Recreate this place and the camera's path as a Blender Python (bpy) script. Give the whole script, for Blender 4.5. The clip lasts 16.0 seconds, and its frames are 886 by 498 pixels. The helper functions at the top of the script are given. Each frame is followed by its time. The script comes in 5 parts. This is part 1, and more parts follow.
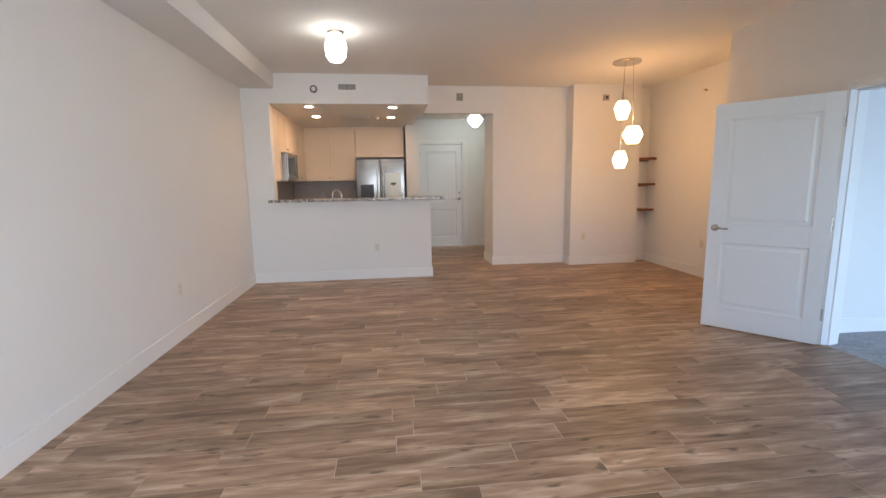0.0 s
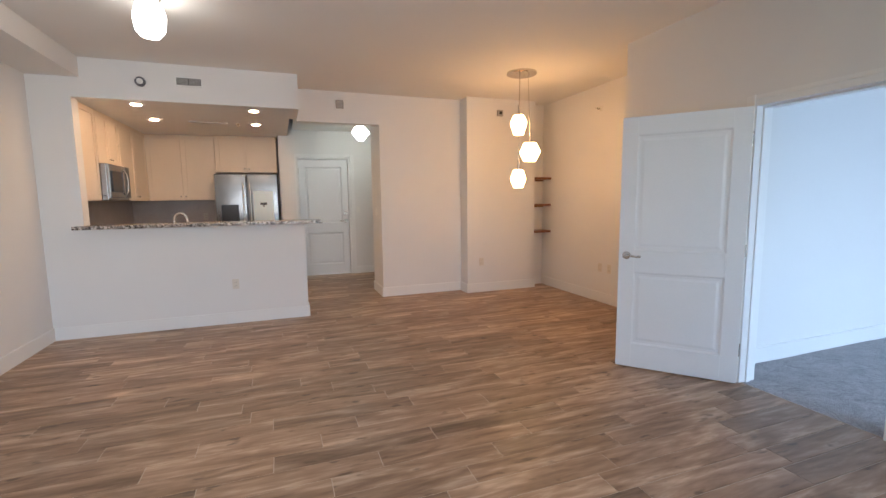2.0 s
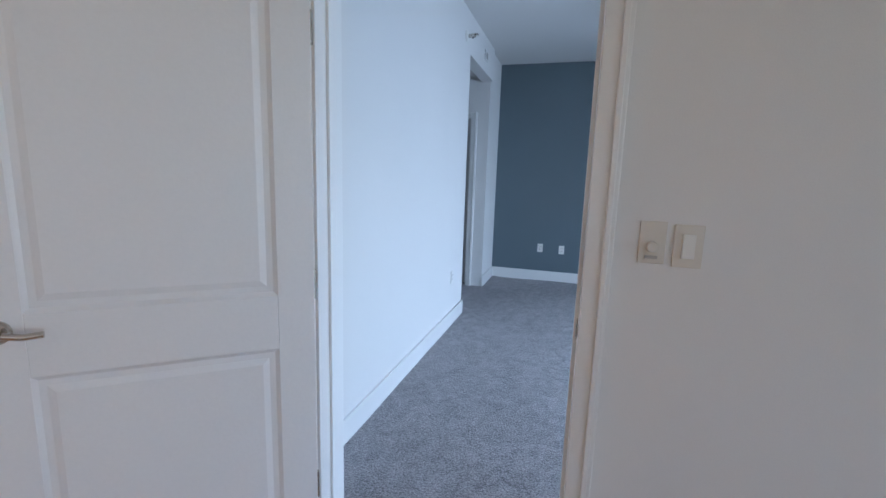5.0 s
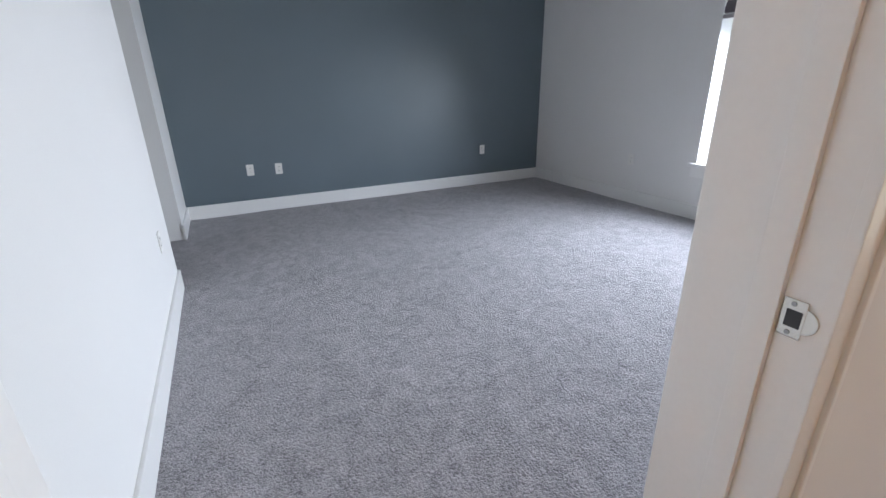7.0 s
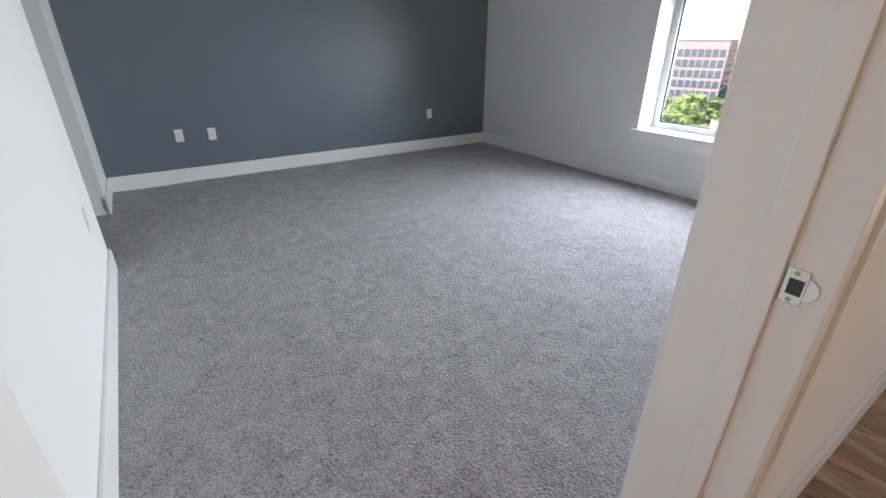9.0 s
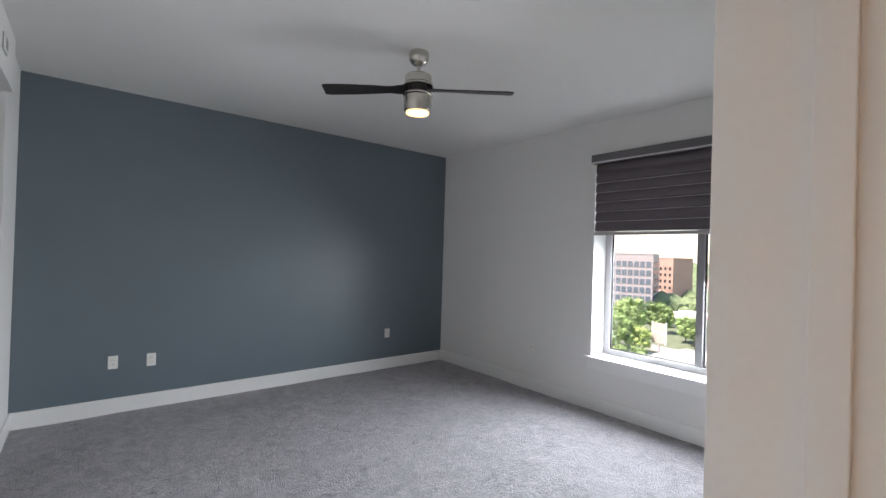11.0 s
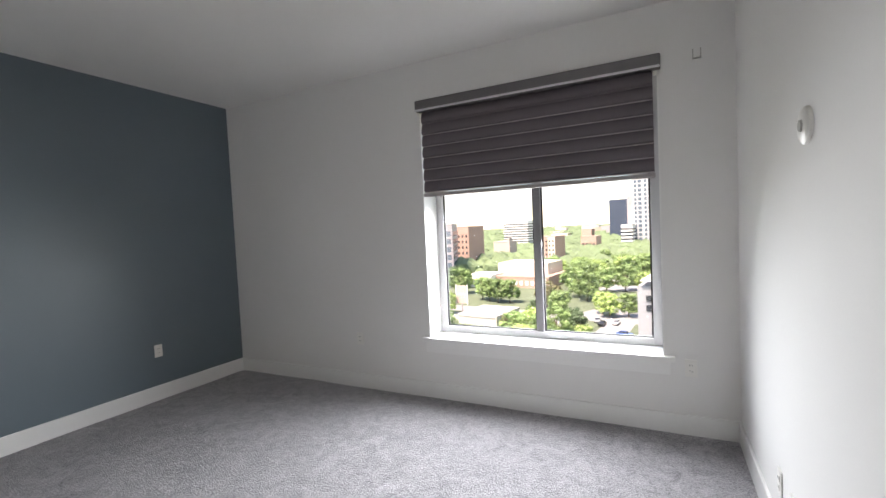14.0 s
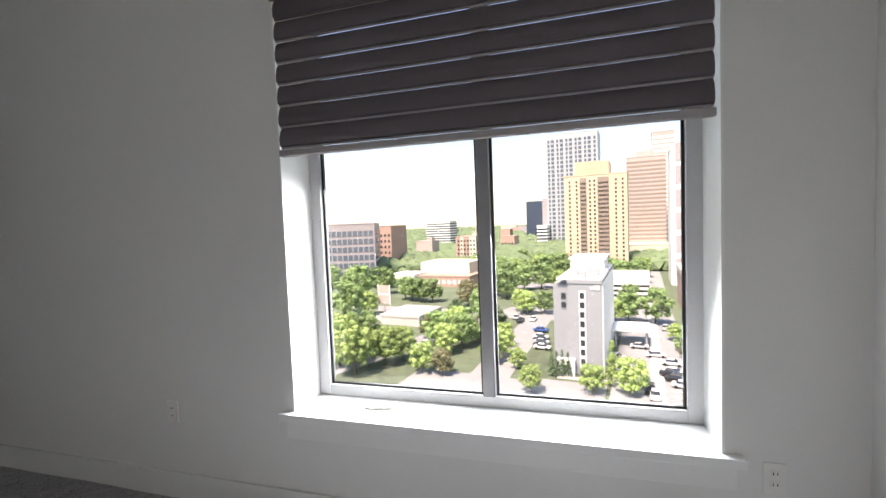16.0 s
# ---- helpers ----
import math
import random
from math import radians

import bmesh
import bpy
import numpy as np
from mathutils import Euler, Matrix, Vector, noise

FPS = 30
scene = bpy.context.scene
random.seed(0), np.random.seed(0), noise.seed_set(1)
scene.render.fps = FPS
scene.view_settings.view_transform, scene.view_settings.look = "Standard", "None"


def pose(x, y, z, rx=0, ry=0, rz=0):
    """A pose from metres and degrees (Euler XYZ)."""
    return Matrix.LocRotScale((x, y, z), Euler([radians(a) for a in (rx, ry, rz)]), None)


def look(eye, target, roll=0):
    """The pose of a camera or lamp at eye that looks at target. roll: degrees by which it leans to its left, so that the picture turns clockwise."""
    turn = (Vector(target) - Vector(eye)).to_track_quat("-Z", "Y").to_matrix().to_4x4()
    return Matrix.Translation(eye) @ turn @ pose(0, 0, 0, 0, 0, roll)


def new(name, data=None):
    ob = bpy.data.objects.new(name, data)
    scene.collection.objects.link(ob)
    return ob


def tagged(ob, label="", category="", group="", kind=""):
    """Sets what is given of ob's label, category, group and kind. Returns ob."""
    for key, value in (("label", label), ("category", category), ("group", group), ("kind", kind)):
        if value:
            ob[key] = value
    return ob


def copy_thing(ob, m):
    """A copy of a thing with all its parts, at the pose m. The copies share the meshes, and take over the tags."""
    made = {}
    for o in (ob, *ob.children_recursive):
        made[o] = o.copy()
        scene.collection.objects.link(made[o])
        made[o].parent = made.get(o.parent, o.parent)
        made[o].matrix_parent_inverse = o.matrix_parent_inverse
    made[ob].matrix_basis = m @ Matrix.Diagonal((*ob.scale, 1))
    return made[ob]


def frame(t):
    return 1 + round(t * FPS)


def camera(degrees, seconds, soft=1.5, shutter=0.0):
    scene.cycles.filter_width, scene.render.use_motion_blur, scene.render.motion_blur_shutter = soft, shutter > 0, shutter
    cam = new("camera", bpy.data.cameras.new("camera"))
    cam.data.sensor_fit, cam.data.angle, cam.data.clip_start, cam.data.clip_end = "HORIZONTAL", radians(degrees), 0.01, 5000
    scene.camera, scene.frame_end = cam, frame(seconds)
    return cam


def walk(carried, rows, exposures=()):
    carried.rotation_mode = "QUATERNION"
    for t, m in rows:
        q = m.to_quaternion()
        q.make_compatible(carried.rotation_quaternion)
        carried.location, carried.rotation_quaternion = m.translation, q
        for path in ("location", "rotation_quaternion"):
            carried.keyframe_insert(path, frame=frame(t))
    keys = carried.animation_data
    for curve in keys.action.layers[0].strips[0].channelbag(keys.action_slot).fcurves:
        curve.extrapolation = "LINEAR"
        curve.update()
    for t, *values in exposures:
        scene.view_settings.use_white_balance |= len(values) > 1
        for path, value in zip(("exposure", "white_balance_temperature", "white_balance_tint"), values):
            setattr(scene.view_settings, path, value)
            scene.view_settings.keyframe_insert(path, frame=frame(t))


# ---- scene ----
cam = camera(90.5, 16.0)
PATH = [
    (0, (-0.14, -0.088, 1.406), (0.095, 1.874, 1.102), -0.9),
    (0.5, (-0.061, 0.218, 1.423), (0.192, 2.192, 1.229), 0.0),
    (1, (0.006, 0.416, 1.443), (0.338, 2.377, 1.231), 0.1),
    (1.5, (0.044, 0.64, 1.431), (0.64, 2.536, 1.212), -0.1),
    (2, (0.191, 0.784, 1.424), (0.877, 2.649, 1.197), -0.7),
    (2.5, (0.468, 0.957, 1.423), (1.465, 2.671, 1.169), 0.1),
    (3, (0.778, 1.248, 1.397), (2.153, 2.671, 1.109), 0.6),
    (3.5, (1.144, 1.492, 1.377), (2.727, 2.681, 1.095), 2.1),
    (4, (1.458, 1.743, 1.382), (3.099, 2.84, 1.06), 2.3),
    (4.5, (1.773, 2.038, 1.386), (3.571, 2.844, 1.041), 2.1),
    (4.7, (1.908, 2.113, 1.385), (3.746, 2.825, 1.047), 2.3),
    (6.8, (3.156, 2.738, 1.303), (4.935, 2.062, 0.69), -3.0),
    (7, (3.182, 2.847, 1.262), (4.869, 2.03, 0.564), -1.1),
    (7.5, (3.198, 2.922, 1.122), (4.621, 1.998, 0.062), -0.3),
    (8, (3.21, 2.931, 1.043), (4.442, 2.106, -0.3), -0.2),
    (8.5, (3.23, 2.94, 1.04), (4.457, 2.107, -0.302), 0.6),
    (8.7, (3.25, 2.955, 1.098), (4.573, 2.013, -0.069), 1.2),
    (9, (3.276, 2.93, 1.273), (4.777, 1.914, 0.428), 0.4),
    (9.5, (3.275, 2.939, 1.423), (4.87, 1.79, 1.053), 0.7),
    (10, (3.26, 2.965, 1.515), (4.853, 1.759, 1.45), 1.2),
    (10.2, (3.258, 2.97, 1.518), (4.838, 1.744, 1.513), 1.5),
    (11.2, (3.43, 2.81, 1.53), (4.98, 1.55, 1.545), 1.8),
    (12.3, (3.676, 2.704, 1.541), (5.208, 1.418, 1.563), 2.0),
    (12.5, (3.73, 2.662, 1.525), (5.127, 1.231, 1.517), 2.2),
    (13, (3.803, 2.587, 1.508), (4.909, 0.922, 1.446), 2.1),
    (13.5, (3.861, 2.479, 1.505), (4.786, 0.709, 1.403), 0.3),
    (14, (4.042, 2.196, 1.467), (4.937, 0.41, 1.376), -2.7),
    (14.5, (4.206, 1.822, 1.461), (5.071, 0.021, 1.362), -2.2),
    (15, (4.363, 1.429, 1.453), (5.035, -0.452, 1.354), -2.5),
    (15.5, (4.428, 1.025, 1.417), (5.059, -0.869, 1.315), -2.4),
    (16, (4.56, 0.652, 1.404), (5.13, -1.262, 1.295), -2.2),
]
walk(cam, [(t, look(eye, target, roll)) for t, eye, target, roll in PATH],
     [(0, 1.52, 5500, 10), (1.5, 1.48, 5450, 10), (2.5, 1.55, 5550, 11), (3.5, 1.28, 5650, 11), (4.7, 1.28, 5450, 12), (6.8, 1.58, 6800, 18), (8.3, 1.53, 7350, 20), (10.2, 1.45, 7400, 19), (12.3, 1.42, 7800, 19), (14.5, 1.5, 7950, 19), (16.0, 1.12, 7900, 18)])
SKY, BED_W, LIV_W = 0.15, 41.0, 26.0
GLOW_E, GLOWC_E, DOWN_E = 7.4, 4.4, 95.0

# ---- world and daylight ----
world = bpy.data.worlds.new("world")
scene.world = world
world.use_nodes = True
wn = world.node_tree.nodes
sky = wn.new("ShaderNodeTexSky")
sky.sky_type, sky.sun_disc = "NISHITA", False
sky.sun_elevation, sky.sun_rotation = radians(62), radians(20)
sky.air_density, sky.dust_density = 0.9, 0.3
wn["Background"].inputs["Strength"].default_value = SKY
world.node_tree.links.new(sky.outputs["Color"], wn["Background"].inputs["Color"])
sun = new("sun", bpy.data.lights.new("sun", "SUN"))
sun.data.energy, sun.data.angle, sun.data.color = 5.0, radians(10), (1.0, 0.96, 0.91)
sun.matrix_world = look((0, 0, 50), (-10, -26, 0))


def sky_lamp(name, x, z, w, h, watts, color, aim):
    """Daylight coming in through a window of the facade."""
    lamp = new(name, bpy.data.lights.new(name, "AREA"))
    lamp.data.shape, lamp.data.size, lamp.data.size_y = "RECTANGLE", w, h
    lamp.data.energy, lamp.data.color = watts, color
    lamp.data.spread = radians(125)
    lamp.matrix_world = look((x, -1.47, z), (x + aim[0], 5, z + aim[1]))
    return lamp


sky_lamp("daylight_bedroom", 4.96, 1.12, 1.66, 1.1, BED_W, (0.69, 0.85, 1.0), (1.2, -3.1))
sky_lamp("daylight_living", 0.65, 1.35, 4.3, 2.2, LIV_W, (1.0, 0.95, 0.87), (-3.6, -0.8))


# ---- materials ----
def mat(name, color, rough=0.5, metal=0.0, vary=0.06, scale=3.0, grain=60.0, bump=0.0, emit=0.0, emit_color=None, spec=0.5, stretch=(1, 1, 1), rand=0.0, trans=0.0):
    m = bpy.data.materials.new(name)
    m.use_nodes = True
    n, l = m.node_tree.nodes, m.node_tree.links
    b = n["Principled BSDF"]
    b.inputs["Roughness"].default_value, b.inputs["Metallic"].default_value = rough, metal
    b.inputs["Specular IOR Level"].default_value = spec
    b.inputs["Base Color"].default_value = (*color, 1)
    if trans:
        b.inputs["Transmission Weight"].default_value = trans
    if emit:
        b.inputs["Emission Color"].default_value = (*(emit_color or color), 1)
        b.inputs["Emission Strength"].default_value = emit
        return m
    co = n.new("ShaderNodeTexCoord")
    mp = n.new("ShaderNodeMapping")
    mp.inputs["Scale"].default_value = stretch
    l.new(co.outputs["Object"], mp.inputs["Vector"])
    big, fine = n.new("ShaderNodeTexNoise"), n.new("ShaderNodeTexNoise")
    for t, s, d in ((big, scale, 3), (fine, grain, 4)):
        t.inputs["Scale"].default_value, t.inputs["Detail"].default_value = s, d
        l.new(mp.outputs["Vector"], t.inputs["Vector"])
    add = n.new("ShaderNodeMath")
    add.operation = "ADD"
    l.new(big.outputs["Fac"], add.inputs[0])
    l.new(fine.outputs["Fac"], add.inputs[1])
    rng = n.new("ShaderNodeMapRange")
    rng.inputs["From Min"].default_value, rng.inputs["From Max"].default_value = 0.6, 1.4
    rng.inputs["To Min"].default_value, rng.inputs["To Max"].default_value = 1 - vary, 1 + vary
    l.new(add.outputs[0], rng.inputs["Value"])
    hsv = n.new("ShaderNodeHueSaturation")
    hsv.inputs["Color"].default_value = (*color, 1)
    val = rng.outputs["Result"]
    if rand:
        oi, mr, mu = n.new("ShaderNodeObjectInfo"), n.new("ShaderNodeMapRange"), n.new("ShaderNodeMath")
        mr.inputs["To Min"].default_value, mr.inputs["To Max"].default_value = 1 - rand, 1 + rand
        mu.operation = "MULTIPLY"
        l.new(oi.outputs["Random"], mr.inputs["Value"])
        l.new(mr.outputs["Result"], mu.inputs[0])
        l.new(val, mu.inputs[1])
        val = mu.outputs[0]
    l.new(val, hsv.inputs["Value"])
    l.new(hsv.outputs["Color"], b.inputs["Base Color"])
    if bump:
        bp = n.new("ShaderNodeBump")
        bp.inputs["Strength"].default_value, bp.inputs["Distance"].default_value = bump, 0.01
        l.new(fine.outputs["Fac"], bp.inputs["Height"])
        l.new(bp.outputs["Normal"], b.inputs["Normal"])
    return m


def plank_mat():
    """Wood-look porcelain: brown-grey with long grain, knots and pale streaks, each plank its own."""
    m = bpy.data.materials.new("wood_look_tile")
    m.use_nodes = True
    n, l = m.node_tree.nodes, m.node_tree.links
    b = n["Principled BSDF"]
    co, oi = n.new("ShaderNodeTexCoord"), n.new("ShaderNodeObjectInfo")
    geo, off, add = n.new("ShaderNodeNewGeometry"), n.new("ShaderNodeMath"), n.new("ShaderNodeMath")
    add.operation = "ADD"
    l.new(oi.outputs["Random"], add.inputs[0])
    l.new(geo.outputs["Random Per Island"], add.inputs[1])
    off.operation = "MULTIPLY"
    off.inputs[1].default_value = 37.0
    l.new(add.outputs[0], off.inputs[0])
    shift, sc = n.new("ShaderNodeVectorMath"), n.new("ShaderNodeMapping")
    l.new(co.outputs["Object"], shift.inputs[0])
    l.new(off.outputs[0], shift.inputs[1])
    l.new(shift.outputs["Vector"], sc.inputs["Vector"])
    sc.inputs["Scale"].default_value = (1.3, 8.5, 1.0)
    g1, g2, kn = n.new("ShaderNodeTexNoise"), n.new("ShaderNodeTexNoise"), n.new("ShaderNodeTexNoise")
    for t, s, d, dist in ((g1, 1.2, 5, 0.9), (g2, 5.0, 5, 0.3)):
        t.inputs["Scale"].default_value, t.inputs["Detail"].default_value, t.inputs["Distortion"].default_value = s, d, dist
        l.new(sc.outputs["Vector"], t.inputs["Vector"])
    sc2 = n.new("ShaderNodeMapping")
    sc2.inputs["Scale"].default_value = (3.0, 8.0, 1.0)
    l.new(shift.outputs["Vector"], sc2.inputs["Vector"])
    kn.inputs["Scale"].default_value, kn.inputs["Detail"].default_value = 2.2, 2
    l.new(sc2.outputs["Vector"], kn.inputs["Vector"])
    ramp = n.new("ShaderNodeValToRGB")
    e = ramp.color_ramp.elements
    e[0].position, e[0].color = 0.30, (0.14, 0.082, 0.045, 1)
    e[1].position, e[1].color = 0.68, (0.62, 0.47, 0.34, 1)
    for p, c in ((0.44, (0.27, 0.172, 0.108, 1)), (0.54, (0.38, 0.255, 0.165, 1))):
        x = e.new(p)
        x.color = c
    mix = n.new("ShaderNodeMix")
    mix.inputs["Factor"].default_value = 0.28
    l.new(g1.outputs["Fac"], mix.inputs["A"])
    l.new(g2.outputs["Fac"], mix.inputs["B"])
    l.new(mix.outputs["Result"], ramp.inputs["Fac"])
    kr, kv = n.new("ShaderNodeMapRange"), n.new("ShaderNodeMath")
    kr.inputs["From Min"].default_value, kr.inputs["From Max"].default_value = 0.27, 0.36
    kr.inputs["To Min"].default_value, kr.inputs["To Max"].default_value = 0.45, 1.0
    l.new(kn.outputs["Fac"], kr.inputs["Value"])
    pr = n.new("ShaderNodeMapRange")
    fr = n.new("ShaderNodeMath")
    fr.operation = "FRACT"
    l.new(off.outputs[0], fr.inputs[0])
    pr.inputs["To Min"].default_value, pr.inputs["To Max"].default_value = 0.80, 1.22
    l.new(fr.outputs[0], pr.inputs["Value"])
    kv.operation = "MULTIPLY"
    l.new(kr.outputs["Result"], kv.inputs[0])
    l.new(pr.outputs["Result"], kv.inputs[1])
    hsv = n.new("ShaderNodeHueSaturation")
    hsv.inputs["Saturation"].default_value = 1.0
    l.new(ramp.outputs["Color"], hsv.inputs["Color"])
    l.new(kv.outputs[0], hsv.inputs["Value"])
    l.new(hsv.outputs["Color"], b.inputs["Base Color"])
    b.inputs["Roughness"].default_value = 0.42
    bp = n.new("ShaderNodeBump")
    bp.inputs["Strength"].default_value, bp.inputs["Distance"].default_value = 0.12, 0.004
    l.new(g2.outputs["Fac"], bp.inputs["Height"])
    l.new(bp.outputs["Normal"], b.inputs["Normal"])
    return m


def carpet_mat():
    """Grey cut-pile carpet: fine tufts, broad patches where the pile lies over; tuft and crease shade is put into the
    colour.
    """
    m = bpy.data.materials.new("carpet_pile")
    m.use_nodes = True
    n, l = m.node_tree.nodes, m.node_tree.links
    b = n["Principled BSDF"]
    co = n.new("ShaderNodeTexCoord")
    tuft, patch, lay = n.new("ShaderNodeTexVoronoi"), n.new("ShaderNodeTexNoise"), n.new("ShaderNodeTexNoise")
    tuft.inputs["Scale"].default_value = 175.0
    patch.inputs["Scale"].default_value, patch.inputs["Detail"].default_value, patch.inputs["Distortion"].default_value = 8.0, 6, 1.6
    lay.inputs["Scale"].default_value, lay.inputs["Detail"].default_value = 85.0, 4
    for t in (tuft, patch, lay):
        l.new(co.outputs["Object"], t.inputs["Vector"])
    a, c = n.new("ShaderNodeMath"), n.new("ShaderNodeMath")
    a.operation = c.operation = "MULTIPLY_ADD"
    l.new(tuft.outputs["Distance"], a.inputs[0])
    a.inputs[1].default_value = -0.45
    l.new(lay.outputs["Fac"], a.inputs[2])
    l.new(patch.outputs["Fac"], c.inputs[0])
    c.inputs[1].default_value = 0.62
    l.new(a.outputs[0], c.inputs[2])
    ramp = n.new("ShaderNodeValToRGB")
    e = ramp.color_ramp.elements
    e[0].position, e[0].color = 0.32, (0.155, 0.146, 0.156, 1)
    e[1].position, e[1].color = 0.99, (0.60, 0.565, 0.595, 1)
    # thin wandering creases where feet have parted the pile, only in some patches
    cre, where = n.new("ShaderNodeTexNoise"), n.new("ShaderNodeTexNoise")
    cre.inputs["Scale"].default_value, cre.inputs["Detail"].default_value, cre.inputs["Distortion"].default_value = 3.2, 2, 0.5
    where.inputs["Scale"].default_value, where.inputs["Detail"].default_value = 2.6, 2
    for t in (cre, where):
        l.new(co.outputs["Object"], t.inputs["Vector"])
    dist, thin, pick, cut, all_ = (n.new("ShaderNodeMath"), n.new("ShaderNodeMapRange"), n.new("ShaderNodeMapRange"), n.new("ShaderNodeMath"), n.new("ShaderNodeMath"))
    dist.operation, dist.inputs[1].default_value = "SUBTRACT", 0.5
    l.new(cre.outputs["Fac"], dist.inputs[0])
    edge = n.new("ShaderNodeMath")
    edge.operation = "ABSOLUTE"
    l.new(dist.outputs[0], edge.inputs[0])
    thin.inputs["From Max"].default_value, thin.inputs["To Min"].default_value, thin.inputs["To Max"].default_value = 0.011, 0.26, 0.0
    l.new(edge.outputs[0], thin.inputs["Value"])
    pick.inputs["From Min"].default_value, pick.inputs["From Max"].default_value = 0.52, 0.62
    l.new(where.outputs["Fac"], pick.inputs["Value"])
    # the creases' shade is taken off the colour value as well as the bump height
    cut.operation, all_.operation = "MULTIPLY", "SUBTRACT"
    l.new(thin.outputs["Result"], cut.inputs[0])
    l.new(pick.outputs["Result"], cut.inputs[1])
    l.new(c.outputs[0], all_.inputs[0])
    l.new(cut.outputs[0], all_.inputs[1])
    c = all_
    l.new(c.outputs[0], ramp.inputs["Fac"])
    l.new(ramp.outputs["Color"], b.inputs["Base Color"])
    b.inputs["Roughness"].default_value = 0.95
    b.inputs["Sheen Weight"].default_value = 0.4
    bp = n.new("ShaderNodeBump")
    bp.inputs["Strength"].default_value, bp.inputs["Distance"].default_value = 0.95, 0.014
    l.new(c.outputs[0], bp.inputs["Height"])
    l.new(bp.outputs["Normal"], b.inputs["Normal"])
    return m


def granite_mat():
    m = mat("speckled_granite", (0.42, 0.38, 0.35), 0.18)
    n, l = m.node_tree.nodes, m.node_tree.links
    v = n.new("ShaderNodeTexNoise")
    v.inputs["Scale"].default_value, v.inputs["Detail"].default_value = 38.0, 6
    co = n.new("ShaderNodeTexCoord")
    l.new(co.outputs["Object"], v.inputs["Vector"])
    r = n.new("ShaderNodeValToRGB")
    e = r.color_ramp.elements
    e[0].position, e[0].color = 0.40, (0.06, 0.05, 0.045, 1)
    e[1].position, e[1].color = 0.62, (0.62, 0.57, 0.52, 1)
    x = e.new(0.5)
    x.color = (0.36, 0.31, 0.27, 1)
    l.new(v.outputs["Fac"], r.inputs["Fac"])
    l.new(r.outputs["Color"], n["Principled BSDF"].inputs["Base Color"])
    return m


WALL = mat("painted_wall", (0.78, 0.765, 0.745), 0.85, vary=0.025, scale=1.2, grain=260, bump=0.05, spec=0.2)
CEIL = mat("painted_ceiling", (0.80, 0.785, 0.76), 0.8, vary=0.02, scale=1.0, grain=300, bump=0.06)
TRIM = mat("white_semi_gloss", (0.82, 0.81, 0.79), 0.32, vary=0.02, scale=2.0, grain=80, bump=0.02)
DOOR = mat("white_door_paint", (0.80, 0.80, 0.80), 0.36, vary=0.02, scale=2.0, grain=90, bump=0.03)
ACCENT = mat("slate_blue_paint", (0.132, 0.170, 0.195), 0.36, vary=0.05, scale=1.5, grain=220, bump=0.08)
PLANK = plank_mat()
CARPET = carpet_mat()
GROUT = mat("pale_grout", (0.60, 0.50, 0.40), 0.9, vary=0.1, grain=200)
CAB = mat("cream_cabinet_paint", (0.74, 0.61, 0.46), 0.38, vary=0.03)
STEEL = mat("brushed_steel", (0.27, 0.265, 0.26), 0.24, 1.0, vary=0.06, stretch=(1, 1, 30))
NICKEL = mat("satin_nickel", (0.58, 0.55, 0.50), 0.27, 1.0, vary=0.04)
DARK = mat("black_plastic", (0.018, 0.018, 0.02), 0.3, vary=0.1)
BLADE = mat("dark_fan_blade", (0.022, 0.018, 0.017), 0.35, vary=0.2, stretch=(1, 12, 1))
PLATE = mat("white_plastic", (0.80, 0.78, 0.74), 0.35, vary=0.01)
BEIGE = mat("almond_plastic", (0.70, 0.65, 0.57), 0.4, vary=0.01)
GREYP = mat("grey_plastic", (0.42, 0.40, 0.37), 0.5, vary=0.05)
SHELF = mat("red_brown_wood", (0.20, 0.075, 0.03), 0.4, vary=0.3, stretch=(3, 25, 25), grain=12)
GRANITE = granite_mat()
SPLASH = mat("grey_stone_tile", (0.36, 0.33, 0.32), 0.4, vary=0.12, scale=6)
BLIND = mat("charcoal_blind_fabric", (0.20, 0.172, 0.19), 0.85, vary=0.08, grain=500, bump=0.15)


def see_through(m, share):
    """Woven cloth that lets some daylight through."""
    n, l = m.node_tree.nodes, m.node_tree.links
    tl, mx, b = n.new("ShaderNodeBsdfTranslucent"), n.new("ShaderNodeMixShader"), n["Principled BSDF"]
    tl.inputs["Color"].default_value = b.inputs["Base Color"].default_value
    mx.inputs["Fac"].default_value = share
    l.new(b.outputs[0], mx.inputs[1])
    l.new(tl.outputs[0], mx.inputs[2])
    l.new(mx.outputs[0], n["Material Output"].inputs["Surface"])
    return m


SHEER = mat("pale_sheer_band", (0.50, 0.46, 0.46), 0.9, vary=0.05)
see_through(BLIND, 0.35)
see_through(SHEER, 0.4)
RAIL = mat("grey_aluminium", (0.16, 0.15, 0.155), 0.4, 0.4, vary=0.04)
# much darker than FRAME: the mullion's backlit side is painted into its colour
MULL = mat("backlit_shade_mullion", (0.24, 0.235, 0.245), 0.4, vary=0.03)
FRAME = mat("grey_white_window_frame", (0.62, 0.61, 0.62), 0.38, vary=0.03)
GASKET = mat("black_gasket", (0.02, 0.02, 0.02), 0.6)
RUBBER = mat("screen_paper", (0.62, 0.74, 0.80), 0.4, vary=0.03)
GLOW = mat("lit_opal_glass", (1, 0.80, 0.55), 0.3, emit=GLOW_E, emit_color=(1.0, 0.50, 0.16))
GLOWC = mat("lit_cool_glass", (1, 0.95, 0.85), 0.3, emit=GLOWC_E, emit_color=(1.0, 0.86, 0.66))
